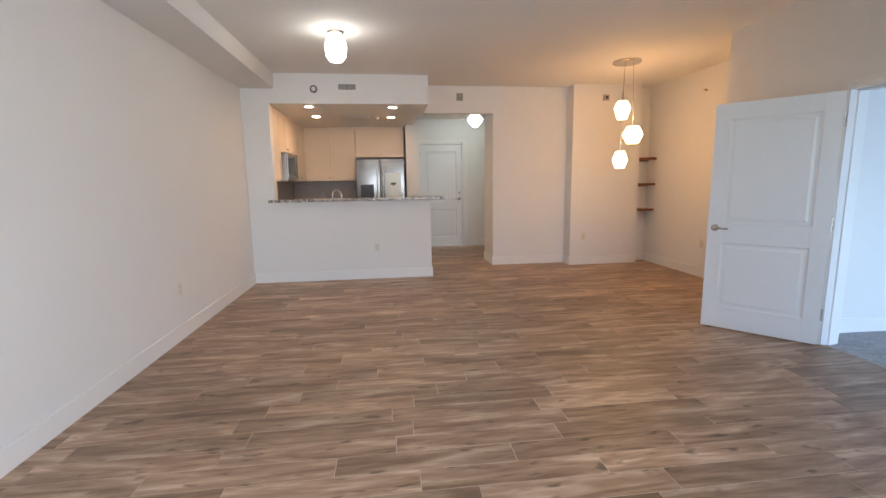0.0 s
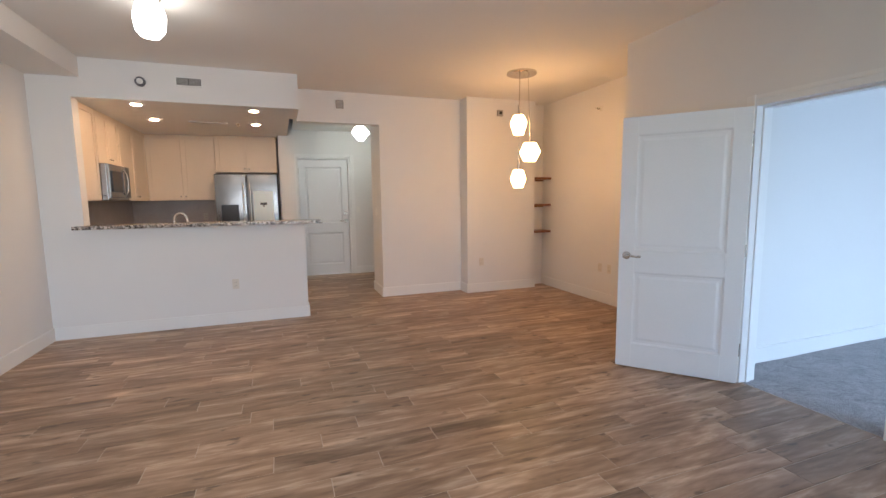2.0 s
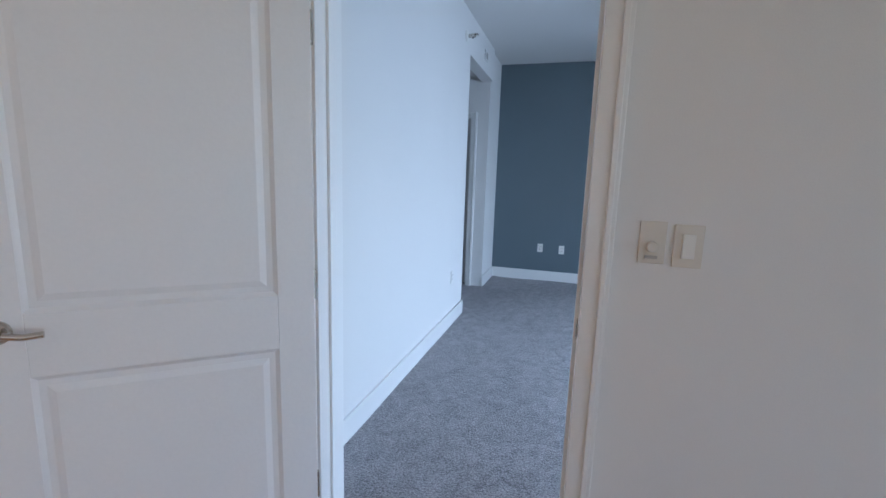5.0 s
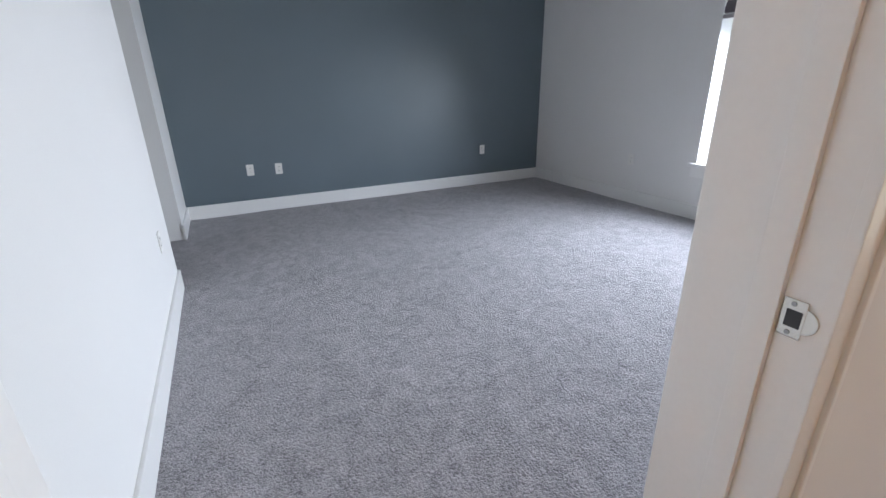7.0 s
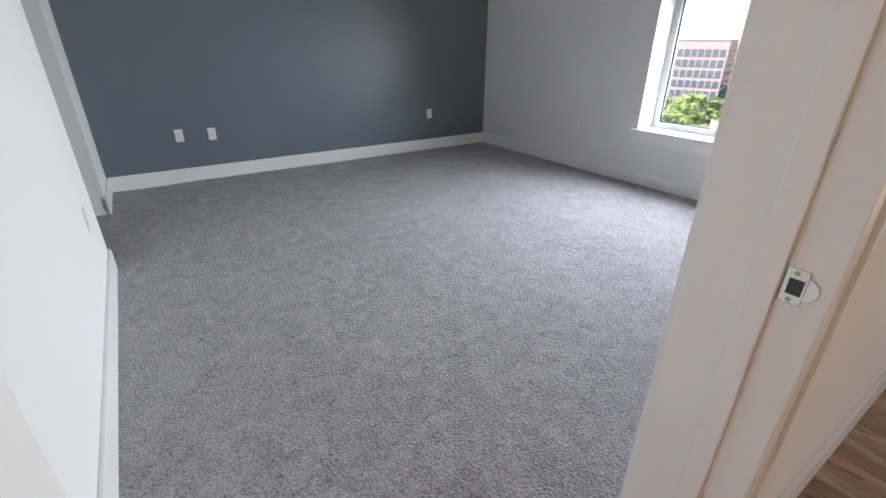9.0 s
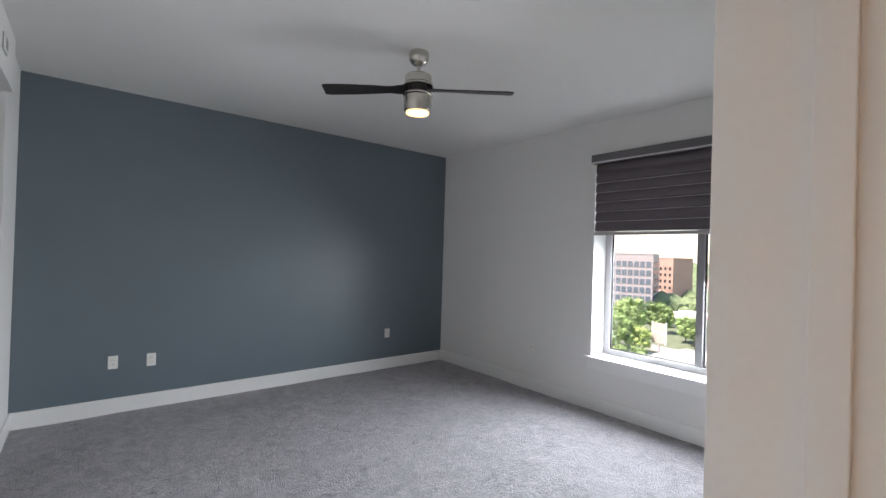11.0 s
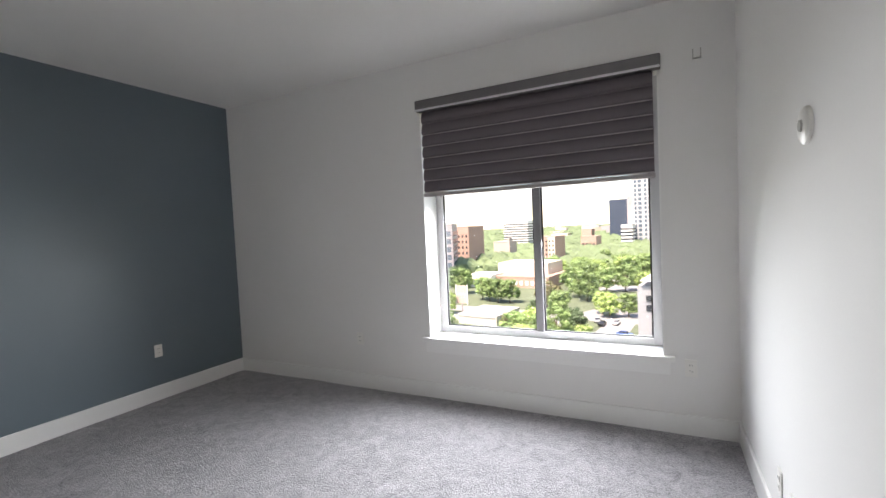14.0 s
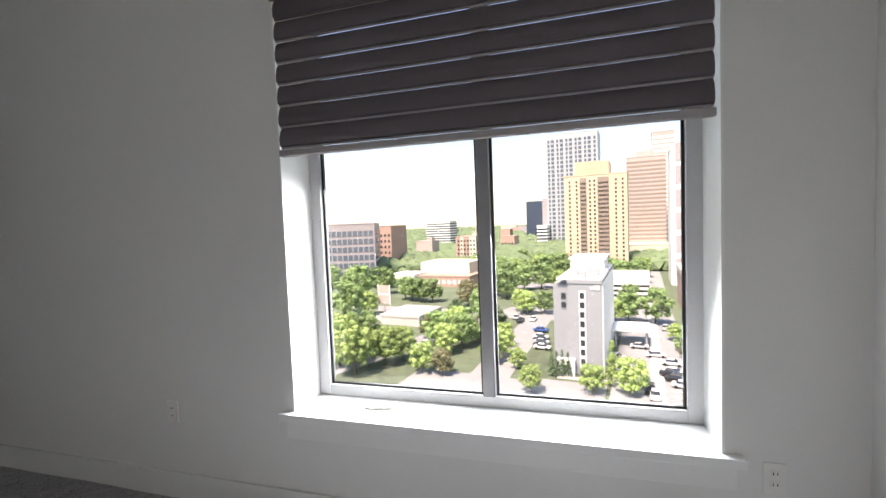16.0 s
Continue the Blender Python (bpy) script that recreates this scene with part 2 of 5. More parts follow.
GLOWH = mat("lit_hall_glass", (1, 0.97, 0.9), 0.3, emit=5.5, emit_color=(1.0, 0.99, 0.78))
GLOWD = mat("lit_lamp_lens", (1, 0.85, 0.6), 0.3, emit=DOWN_E, emit_color=(1.0, 0.60, 0.30))
GLOWF = mat("lit_fan_lens", (1, 0.85, 0.6), 0.3, emit=1.4, emit_color=(1.0, 0.60, 0.22))
GLASS = bpy.data.materials.new("window_glass")
GLASS.use_nodes = True
gn = GLASS.node_tree.nodes
gn.remove(gn["Principled BSDF"])
tr, gl, ms = gn.new("ShaderNodeBsdfTransparent"), gn.new("ShaderNodeBsdfGlossy"), gn.new("ShaderNodeMixShader")
gl.inputs["Roughness"].default_value = 0.02
ms.inputs["Fac"].default_value = 0.02
GLASS.node_tree.links.new(tr.outputs[0], ms.inputs[1])
GLASS.node_tree.links.new(gl.outputs[0], ms.inputs[2])
GLASS.node_tree.links.new(ms.outputs[0], gn["Material Output"].inputs["Surface"])


# ---- building blocks ----
def box(bm, x0, y0, z0, x1, y1, z1, bevel=0.0, seg=2):
    r = bmesh.ops.create_cube(bm, size=1.0)
    vs = r["verts"]
    bmesh.ops.scale(bm, vec=(abs(x1 - x0), abs(y1 - y0), abs(z1 - z0)), verts=vs)
    bmesh.ops.translate(bm, vec=((x0 + x1) / 2, (y0 + y1) / 2, (z0 + z1) / 2), verts=vs)
    if bevel:
        es = list({e for v in vs for e in v.link_edges})
        bmesh.ops.bevel(bm, geom=es, offset=bevel, segments=seg, affect="EDGES", profile=0.6)
    return bm


def boxes(rows, bevel=0.0, seg=2):
    bm = bmesh.new()
    for r in rows:
        box(bm, *r, bevel=bevel, seg=seg)
    return bm


def lathe(profile, n=32, bm=None, at=(0, 0, 0), axis="Z"):
    """A turned shape from (radius, height) pairs."""
    bm = bm or bmesh.new()
    turn = {"Z": Matrix(), "X": Matrix.Rotation(radians(90), 4, "Y"), "Y": Matrix.Rotation(radians(-90), 4, "X")}[axis]
    rings = []
    for r, h in profile:
        rings.append([bm.verts.new(Vector(at) + turn @ Vector((r * math.cos(2 * math.pi * k / n), r * math.sin(2 * math.pi * k / n), h))) for k in range(n)])
    for a, b in zip(rings, rings[1:]):
        for k in range(n):
            bm.faces.new((a[k], a[(k + 1) % n], b[(k + 1) % n], b[k]))
    for ring in (rings[0], rings[-1]):
        bm.faces.new(ring)
    bmesh.ops.recalc_face_normals(bm, faces=bm.faces)
    return bm


def rod(a, b, r, bm=None, n=12):
    bm = bm or bmesh.new()
    a, b = Vector(a), Vector(b)
    q = (b - a).to_track_quat("Z", "Y").to_matrix()
    ra, rb = ([bm.verts.new(p + q @ Vector((r * math.cos(2 * math.pi * k / n), r * math.sin(2 * math.pi * k / n), 0))) for k in range(n)] for p in (a, b))
    for k in range(n):
        bm.faces.new((ra[k], ra[(k + 1) % n], rb[(k + 1) % n], rb[k]))
    bm.faces.new(ra)
    bm.faces.new(rb)
    bmesh.ops.recalc_face_normals(bm, faces=bm.faces)
    return bm


def mesh_of(name, bm, material, smooth=False):
    me = bpy.data.meshes.new(name)
    bm.to_mesh(me)
    bm.free()
    me.materials.append(material)
    if smooth:
        for p in me.polygons:
            p.use_smooth = True
        me.set_sharp_from_angle(angle=radians(35))
    return me


def part(name, bm, material, parent, label="", smooth=False):
    ob = new(name, mesh_of(name, bm, material, smooth))
    ob.parent = parent
    return tagged(ob, label)


def thing(name, m, label, category, group="", kind=""):
    ob = new(name)
    ob.empty_display_size = 0.1
    ob.matrix_basis = m
    return tagged(ob, label, category, group, kind)


def structure(name, bm, material, label, category, smooth=False):
    return tagged(new(name, mesh_of(name, bm, material, smooth)), label, category, kind="structure")


# ---- the shell ----
C = 2.89
WX, DX, BX, AX = -2.09, 3.43, 3.61, 8.285
FY, BAR, HY, NY = -1.133, 6.37, 7.065, 9.35
structure("wall_west", boxes([(WX - 0.15, FY - 0.37, 0, WX, NY + 0.15, C)]), WALL, "off-white painted long plain wall", "wall")
structure("wall_south", boxes([
    (WX, FY - 0.37, 0, -1.5, FY, C), (-1.5, FY - 0.37, 2.5, 2.8, FY, C), (-1.5, FY - 0.37, 0, 2.8, FY, 0.12),
    (2.8, FY - 0.37, 0, 4.045, FY, C), (4.045, FY - 0.37, 0, 5.88, FY, 0.495), (4.045, FY - 0.37, 2.5, 5.88, FY, C),
    (5.88, FY - 0.37, 0, AX + 0.15, FY, C)]), WALL, "off-white painted window wall", "wall")
structure("wall_bedroom_door", boxes([
    (DX, FY, 0, BX, 2.145, C), (DX, 2.145, 2.075, BX, 3.045, C), (DX, 3.045, 0, 3.572, 4.33, C)]), WALL, "off-white painted wall around the bedroom doorway", "wall")
structure("wall_nook", boxes([(3.572, 4.2, 0, 4.24, 4.33, C), (4.24, 4.2, 0, 4.38, 7.2, C)]), WALL, "warm lit off-white dining nook wall", "wall")
structure("wall_dining", boxes([
    (1.56, HY, 0, 2.80, 7.70, C), (2.80, 6.81, 0, 3.95, 7.2, C), (3.95, 7.03, 0, 4.24, 7.2, C), (2.80, 7.2, 0, 3.2, 7.7, C)]), WALL, "off-white wall with a shallow pier", "wall")
structure("wall_hall_header", boxes([(0.454, HY, 2.475, 1.56, 7.25, C)]), WALL, "off-white header over the hall opening", "wall")
structure("wall_kitchen_pier", boxes([(WX, BAR, 0, -1.735, BAR + 0.16, C)]), WALL, "off-white pier beside the kitchen opening", "wall")
structure("wall_kitchen_bar", boxes([(-1.735, BAR, 0, 0.46, BAR + 0.16, 1.15)]), WALL, "off-white half wall under the breakfast bar", "wall")
structure("wall_kitchen_soffit", boxes([(-1.735, BAR, 2.495, 0.454, BAR + 0.16, C), (0.36, BAR + 0.16, 2.495, 0.454, HY, C)]), WALL, "off-white bulkhead over the kitchen opening", "wall")
structure("wall_north", boxes([
    (WX, NY, 0, 0.49, NY + 0.15, C), (0.49, NY, 2.22, 1.47, NY + 0.15, C), (1.47, NY, 0, 3.2, NY + 0.15, C), (0.49, NY + 0.09, 0, 1.47, NY + 0.15, 2.22),
    (3.2, 7.2, 0, 3.35, NY + 0.15, C)]), WALL, "off-white entry wall", "wall")
structure("wall_fridge_return", boxes([(0.21, 8.62, 0, 0.45, NY, 2.49)]), WALL, "off-white wall return beside the refrigerator", "wall")
structure("wall_bedroom_north", boxes([
    (3.572, 3.265, 0, 6.395, 3.40, C), (6.395, 3.265, 2.53, 7.58, 3.40, C), (7.58, 3.30, 0, AX, 3.40, C),
    (6.28, 3.40, 0, 6.395, 5.2, C), (6.395, 5.2, 0, 7.9, 5.32, C),
    (7.58, 3.40, 0, 7.70, 3.50, C), (7.58, 3.50, 2.12, 7.70, 4.36, C), (7.58, 4.36, 0, 7.70, 5.2, C), (7.70, 3.4, 0, 7.9, 5.2, C)]), WALL, "off-white bedroom wall with an opening to a side hall", "wall")
structure("wall_accent", boxes([(AX, FY, 0, AX + 0.15, 3.40, C)]), ACCENT, "slate blue painted accent wall", "wall")
structure("ceiling", boxes([(WX - 0.15, FY - 0.37, C, AX + 0.15, NY + 0.15, C + 0.15)]), CEIL, "white painted flat ceiling", "ceiling")
structure("ceiling_kitchen", boxes([(WX, BAR + 0.16, 2.495, 0.36, NY, 2.6)]), CEIL, "lowered white kitchen ceiling", "ceiling")
structure("ceiling_hall", boxes([(0.454, 7.25, 2.70, 1.56, 7.70, 2.8), (0.454, 7.70, 2.70, 3.2, NY, 2.8)]), CEIL, "white entry hall ceiling", "ceiling")
structure("ceiling_beam", boxes([(WX, FY, 2.69, -1.65, BAR, C)]), WALL, "white boxed beam along the ceiling edge", "beam")
structure("floor_slab", boxes([(WX - 0.15, FY - 0.37, -0.2, AX + 0.15, NY + 0.15, -0.012)]), GROUT, "grouted floor bed under the tiles", "floor")

structure("floor_grout", boxes([(WX, FY, -0.0115, DX, 4.33, -0.0018), (WX, 4.33, -0.0115, 4.24, NY, -0.0018)]), GROUT, "pale grout between the floor tiles", "floor")
bm = bmesh.new()
n = 60
grid = {}
for i in range(n + 1):
    for j in range(n + 1):
        x, y = 3.44 + (AX - 3.44) * i / n, FY + (5.2 - FY) * j / n
        grid[i, j] = bm.verts.new((x, y, -0.002 + 0.006 * noise.noise((x * 2.2, y * 2.2, 0)) * min(1, 6 * i / n)))
for i in range(n):
    for j in range(n):
        bm.faces.new((grid[i, j], grid[i + 1, j], grid[i + 1, j + 1], grid[i, j + 1]))
structure("floor_carpet", bm, CARPET, "mid-grey cut-pile carpet with footprints in the pile", "carpet", smooth=True)


# ---- baseboards, casings ----
def baseboard(rows):
    for r in rows:
        x0, y0, x1, y1 = r
        bm = boxes([(x0, y0, -0.008, x1, y1, 0.135)], 0.004)
        structure("baseboard", bm, TRIM, "tall white painted baseboard", "baseboard")


T = 0.016
baseboard([
    (WX, FY, WX + T, BAR), (WX + T, BAR - T, 0.46, BAR), (0.46, BAR - T, 0.46 + T, BAR + 0.16), (DX - T, FY, DX, 2.072), (DX - T, 3.103, DX, 4.33 + T),
    (DX, 4.33, 4.24, 4.33 + T), (4.24 - T, 4.33 + T, 4.24, 7.03), (3.95 + T, 7.03 - T, 4.24 - T, 7.03), (3.95, 6.81, 3.95 + T, 7.03), (2.80 - T, 6.81 - T, 3.95 + T, 6.81),
    (2.80 - T, 6.81, 2.80, HY - T), (1.56 - T, HY - T, 2.80 - T, HY), (1.56 - T, HY, 1.56, 7.7), (1.54, NY - T, 3.2, NY),
    (BX, FY + T, BX + T, 2.09), (BX, FY, AX - T, FY + T), (AX - T, FY, AX, 3.30), (3.58, 3.265 - T, 6.395, 3.265), (3.572, 3.045, 3.572 + T, 3.265 - T), (6.395, 3.265 - T, 6.395 + T, 5.2),
    (7.58 - T, 3.30 - T, AX - T, 3.30)])


def door_casing(name, x, y0, y1, top, side, w=0.075):
    """White moulded casing round a doorway in a wall that runs along y; side: the way that it faces."""
    d = 0.02 * side
    rows = []
    for a, b in ((y0 - w, y0), (y1, y1 + w)):
        rows += [(x, a, -0.008, x + d, b, top + w), (x, a + 0.012, -0.008, x + d * 1.4, a + 0.028, top + w)]
    rows += [(x, y0, top, x + d, y1, top + w), (x, y0, top + w - 0.03, x + d * 1.4, y1, top + w - 0.014)]
    structure(name, boxes(rows, 0.003), TRIM, "white moulded door casing", "door trim")


door_casing("trim_bedroom_door", DX, 2.165, 3.027, 2.055, -1)
structure("trim_bedroom_door_inside", boxes([(BX, 2.09, -0.008, BX + 0.018, 2.165, 2.13), (BX, 2.165, 2.055, BX + 0.018, 3.045, 2.13)], 0.003), TRIM, "white moulded door casing inside the bedroom", "door trim")
door_casing("trim_side_hall_door", 7.58, 3.515, 4.345, 2.10, -1)
structure("trim_bedroom_jamb", boxes([
    (DX - 0.004, 2.145, -0.008, BX + 0.004, 2.165, 2.055), (DX - 0.004, 3.027, -0.008, 3.578, 3.045, 2.055), (DX - 0.004, 2.145, 2.055, BX + 0.004, 3.045, 2.075),
    (DX + 0.045, 2.165, -0.008, DX + 0.085, 2.177, 2.055), (DX + 0.045, 3.015, -0.008, DX + 0.085, 3.027, 2.055), (DX + 0.045, 2.177, 2.043, DX + 0.085, 3.015, 2.055)], 0.002), TRIM, "white painted door jamb with stop", "door jamb")
strike = thing("strike_plate", pose(DX + 0.026, 2.166, 0.945), "satin nickel strike plate on the white jamb", "strike plate")
part("plate", boxes([(-0.014, 0, -0.029, 0.017, 0.003, 0.029)], 0.0014), NICKEL, strike)
part("lip", lathe([(0.018, -0.001), (0.020, 0.0005), (0.019, 0.0024)], 28, at=(-0.011, 0, 0), axis="Y"), NICKEL, strike, "rounded lip", True)
part("bolt_hole", boxes([(-0.010, 0.0027, -0.013, 0.010, 0.004, 0.013)], 0.0006), DARK, strike)
for z in (-0.022, 0.022):
    part("screw", lathe([(0.004, 0.0028), (0.0035, 0.004)], 12, at=(0.003, 0, z), axis="Y"), STEEL, strike)
structure("trim_threshold", boxes([(3.428, 2.165, -0.012, 3.434, 3.027, 0.003)], 0.001), GROUT, "thin pale threshold strip between tile and carpet", "threshold")


# ---- doors ----
def panel_door(name, m, w, h, label, group="", hinges=True, levers=(-1, 1), lever_z=0.935):
    """Two-panel moulded door; local x runs from the hinge to the free edge, y is the thickness, z up from its lower edge."""
    d = thing(name, m, label, "door", group)
    t, st, rail = 0.036, 0.115, 0.13
    zs = (0.20, 0.80, 0.98, h - 0.14)
    rows = [(0, -t / 2, 0, st, t / 2, h), (w - st, -t / 2, 0, w, t / 2, h), (st, -t / 2, 0, w - st, t / 2, zs[0]), (st, -t / 2, zs[1], w - st, t / 2, zs[2]), (st, -t / 2, zs[3], w - st, t / 2, h)]
    part("leaf_frame", boxes(rows, 0.0015, 1), DOOR, d)
    for a, b in ((zs[0], zs[1]), (zs[2], zs[3])):
        bm = bmesh.new()
        for s in (-1, 1):
            q = []
            for inset, dep in ((0.0, 0.001), (0.012, 0.009), (0.03, 0.009), (0.05, 0.003)):
                q.append([bm.verts.new((x, s * (t / 2 - dep), z)) for x, z in ((st + inset, a + inset), (w - st - inset, a + inset), (w - st - inset, b - inset), (st + inset, b - inset))])
            for u, v in zip(q, q[1:]):
                for k in range(4):
                    bm.faces.new((u[k], u[(k + 1) % 4], v[(k + 1) % 4], v[k]))
            bm.faces.new(q[-1])
        bmesh.ops.recalc_face_normals(bm, faces=bm.faces)
        part("panel", bm, DOOR, d)
    for s in levers:
        lev = part("lever_handle", lathe([(0.032, 0), (0.032, 0.006), (0.026, 0.012), (0.011, 0.013), (0.011, 0.05)], 24, at=(w - 0.06, s * t / 2, lever_z), axis="Y") if s > 0 else
                   lathe([(0.032, 0), (0.032, -0.006), (0.026, -0.012), (0.011, -0.013), (0.011, -0.05)], 24, at=(w - 0.06, s * t / 2, lever_z), axis="Y"), NICKEL, d, "satin nickel lever handle", True)
        bm = bmesh.new()
        pts = [(w - 0.06, s * (t / 2 + 0.048), lever_z), (w - 0.09, s * (t / 2 + 0.052), lever_z + 0.004), (w - 0.13, s * (t / 2 + 0.05), lever_z - 0.004), (w - 0.17, s * (t / 2 + 0.044), lever_z - 0.002)]
        for p, q in zip(pts, pts[1:]):
            rod(p, q, 0.009, bm)
        part("grip", bm, NICKEL, lev, "", True)
    if hinges:
        for z in (0.25, 1.0, h - 0.22):
            part("hinge", rod((-0.004, -t / 2 - 0.004, z - 0.05), (-0.004, -t / 2 - 0.004, z + 0.05), 0.008), NICKEL, d, "satin nickel butt hinge", True)
    return d


panel_door("bedroom_door", pose(3.365, 3.015, 0.012, 0, 0, 130.5), 0.86, 2.033, "white two-panel door standing open into the living room")
panel_door("entry_door", pose(0.535, NY + 0.06, 0.01, 0, 0, 0), 0.89, 2.17, "closed white two-panel front door", levers=(-1,), lever_z=1.02)
panel_door("side_hall_door", pose(7.655, 4.335, 0.012, 0, 0, -84), 0.80, 2.07, "white two-panel door in the side hall, nearly shut", levers=(1,), hinges=False)
structure("trim_entry_door", boxes([(0.42, NY - 0.02, 0, 0.49, NY, 2.27), (1.47, NY - 0.02, 0, 1.54, NY, 2.27), (0.49, NY - 0.02, 2.22, 1.47, NY, 2.27),
                                    (0.49, NY, 0, 0.53, NY + 0.09, 2.22), (1.43, NY, 0, 1.47, NY + 0.09, 2.22), (0.53, NY, 2.185, 1.43, NY + 0.09, 2.22)], 0.003), TRIM, "white front door casing", "door trim")
dead = thing("deadbolt", pose(1.365, NY + 0.042, 1.17), "small satin nickel deadbolt on the front door", "lock")
part("rose", lathe([(0.028, 0), (0.028, -0.012), (0.02, -0.016)], 20, axis="Y"), NICKEL, dead)
part("thumb_turn", boxes([(-0.004, -0.04, -0.015, 0.004, -0.016, 0.015)], 0.002), NICKEL, dead)


# ---- bedroom window ----
WY = -1.36
win = thing("window_1", pose(0, 0, 0), "grey-white aluminium slider window with two panes", "window", kind="structure")
part("window_frame", boxes([
    (4.045, WY - 0.06, 0.53, 4.115, WY, 2.5), (5.81, WY - 0.06, 0.53, 5.88, WY, 2.5), (4.115, WY - 0.06, 0.53, 5.81, WY, 0.585), (4.115, WY - 0.06, 2.43, 5.81, WY, 2.5)], 0.004), FRAME, win)
part("mullion", boxes([(4.925, WY - 0.055, 0.585, 4.985, WY + 0.012, 2.43)], 0.004), MULL, win, "aluminium mullion with its backlit shade in the colour")
for x0, x1 in ((4.115, 4.925), (4.985, 5.81)):
    part("gasket", boxes([(x0, WY - 0.035, 0.585, x0 + 0.012, WY - 0.02, 2.43), (x1 - 0.012, WY - 0.035, 0.585, x1, WY - 0.02, 2.43), (x0 + 0.012, WY - 0.035, 0.585, x1 - 0.012, WY - 0.02, 0.595)]), GASKET, win)
    g = part("pane", boxes([(x0, WY - 0.03, 0.585, x1, WY - 0.026, 2.43)]), GLASS, win)
    g.visible_shadow = False
structure("trim_window_reveal", boxes([(4.045, WY, 0.53, 4.055, FY + 0.003, 2.5), (5.87, WY, 0.53, 5.88, FY + 0.003, 2.5), (4.055, WY, 2.49, 5.87, FY + 0.003, 2.5)]), TRIM, "white painted window reveal", "reveal")
structure("window_sill", boxes([(4.045, WY - 0.06, 0.495, 5.88, FY, 0.53), (3.985, FY, 0.495, 5.935, FY + 0.045, 0.53)], 0.003), TRIM, "white painted window sill", "sill")
structure("trim_window_apron", boxes([(4.01, FY, 0.40, 5.91, FY + 0.016, 0.494)], 0.003), TRIM, "white apron board under the sill", "trim")
crank = thing("sill_wand", pose(5.47, FY - 0.10, 0.531, 0, 0, 14), "short white blind wand lying on the sill", "wand")
part("wand", rod((-0.06, 0, 0.008), (0.05, 0, 0.008), 0.008), PLATE, crank, "", True)
part("cap", rod((0.05, 0, 0.008), (0.07, 0, 0.008), 0.006), GREYP, crank, "", True)

blind = thing("roller_blind", pose(0, FY, 0), "charcoal banded blind half lowered over the window", "blind")
part("cassette", boxes([(4.03, 0.0, 2.455, 5.875, 0.085, 2.545)], 0.012), RAIL, blind, "dark grey aluminium cassette")
part("cassette_lip", boxes([(4.035, 0.085, 2.452, 5.87, 0.092, 2.468)], 0.002), FRAME, blind)
top, low, k = 2.455, 1.783, 7
step = (top - low) / k
for i in range(k):
    z1 = top - i * step
    bm = bmesh.new()
    prof = [(0.012, z1), (0.026, z1 - step * 0.2), (0.036, z1 - step * 0.55), (0.034, z1 - step * 0.86), (0.018, z1 - step * 0.97)]
    vs = [[bm.verts.new((x, y, z)) for y, z in prof] for x in (4.08, 5.845)]
    for a in range(len(prof) - 1):
        bm.faces.new((vs[0][a], vs[0][a + 1], vs[1][a + 1], vs[1][a]))
    f = bmesh.ops.extrude_face_region(bm, geom=list(bm.faces))
    bmesh.ops.translate(bm, vec=(0, -0.004, 0), verts=[v for v in f["geom"] if isinstance(v, bmesh.types.BMVert)])
    bmesh.ops.recalc_face_normals(bm, faces=bm.faces)
    part("vane", bm, BLIND, blind, "", True)
    part("sheer_band", boxes([(4.084, 0.022, z1 - step - 0.003, 5.841, 0.03, z1 - step + 0.005)], 0.002), SHEER if i else BLIND, blind, "pale sheer strip between the vanes" if i else "")
part("bottom_rail", boxes([(4.075, 0.005, 1.745, 5.85, 0.04, 1.777)], 0.008), SHEER, blind, "taupe bottom rail")


# living room glazing behind the start of the walk
win2 = thing("window_2", pose(0, 0, 0), "wide grey-white balcony glazing", "window", kind="structure")
part("window_frame", boxes([(-1.5, WY - 0.06, 0.12, -1.43, WY, 2.5), (2.73, WY - 0.06, 0.12, 2.8, WY, 2.5), (-1.43, WY - 0.06, 0.12, 2.73, WY, 0.18), (-1.43, WY - 0.06, 2.43, 2.73, WY, 2.5), (0.62, WY - 0.06, 0.18, 0.68, WY, 2.43)], 0.004), FRAME, win2)
for x0, x1 in ((-1.43, 0.62), (0.68, 2.73)):
    g = part("pane", boxes([(x0, WY - 0.03, 0.18, x1, WY - 0.026, 2.43)]), GLASS, win2)
    g.visible_shadow = False


# ---- wall plates and small fixtures ----
def face(x, y, z, way):
    """A pose on a wall; the thing's -y looks out of the wall, the way given."""
    return pose(x, y, z, 0, 0, {"-y": 0, "+x": 90, "+y": 180, "-x": -90}[way])


def outlet(x, y, z, way, label="white duplex outlet plate on the wall", material=None):
    o = thing("outlet", face(x, y, z, way), label, "outlet", "wall outlets")
    m = material or PLATE
    part("cover_plate", boxes([(-0.036, -0.006, -0.058, 0.036, 0, 0.058)], 0.002), m, o)
    for dz in (-0.02, 0.02):
        s = part("socket", boxes([(-0.016, -0.009, dz - 0.013, 0.016, -0.006, dz + 0.013)], 0.001), m, o)
        part("slot", boxes([(-0.008, -0.0095, dz - 0.004, -0.005, -0.009, dz + 0.006), (0.005, -0.0095, dz - 0.004, 0.008, -0.009, dz + 0.006)]), DARK, s)
    return o


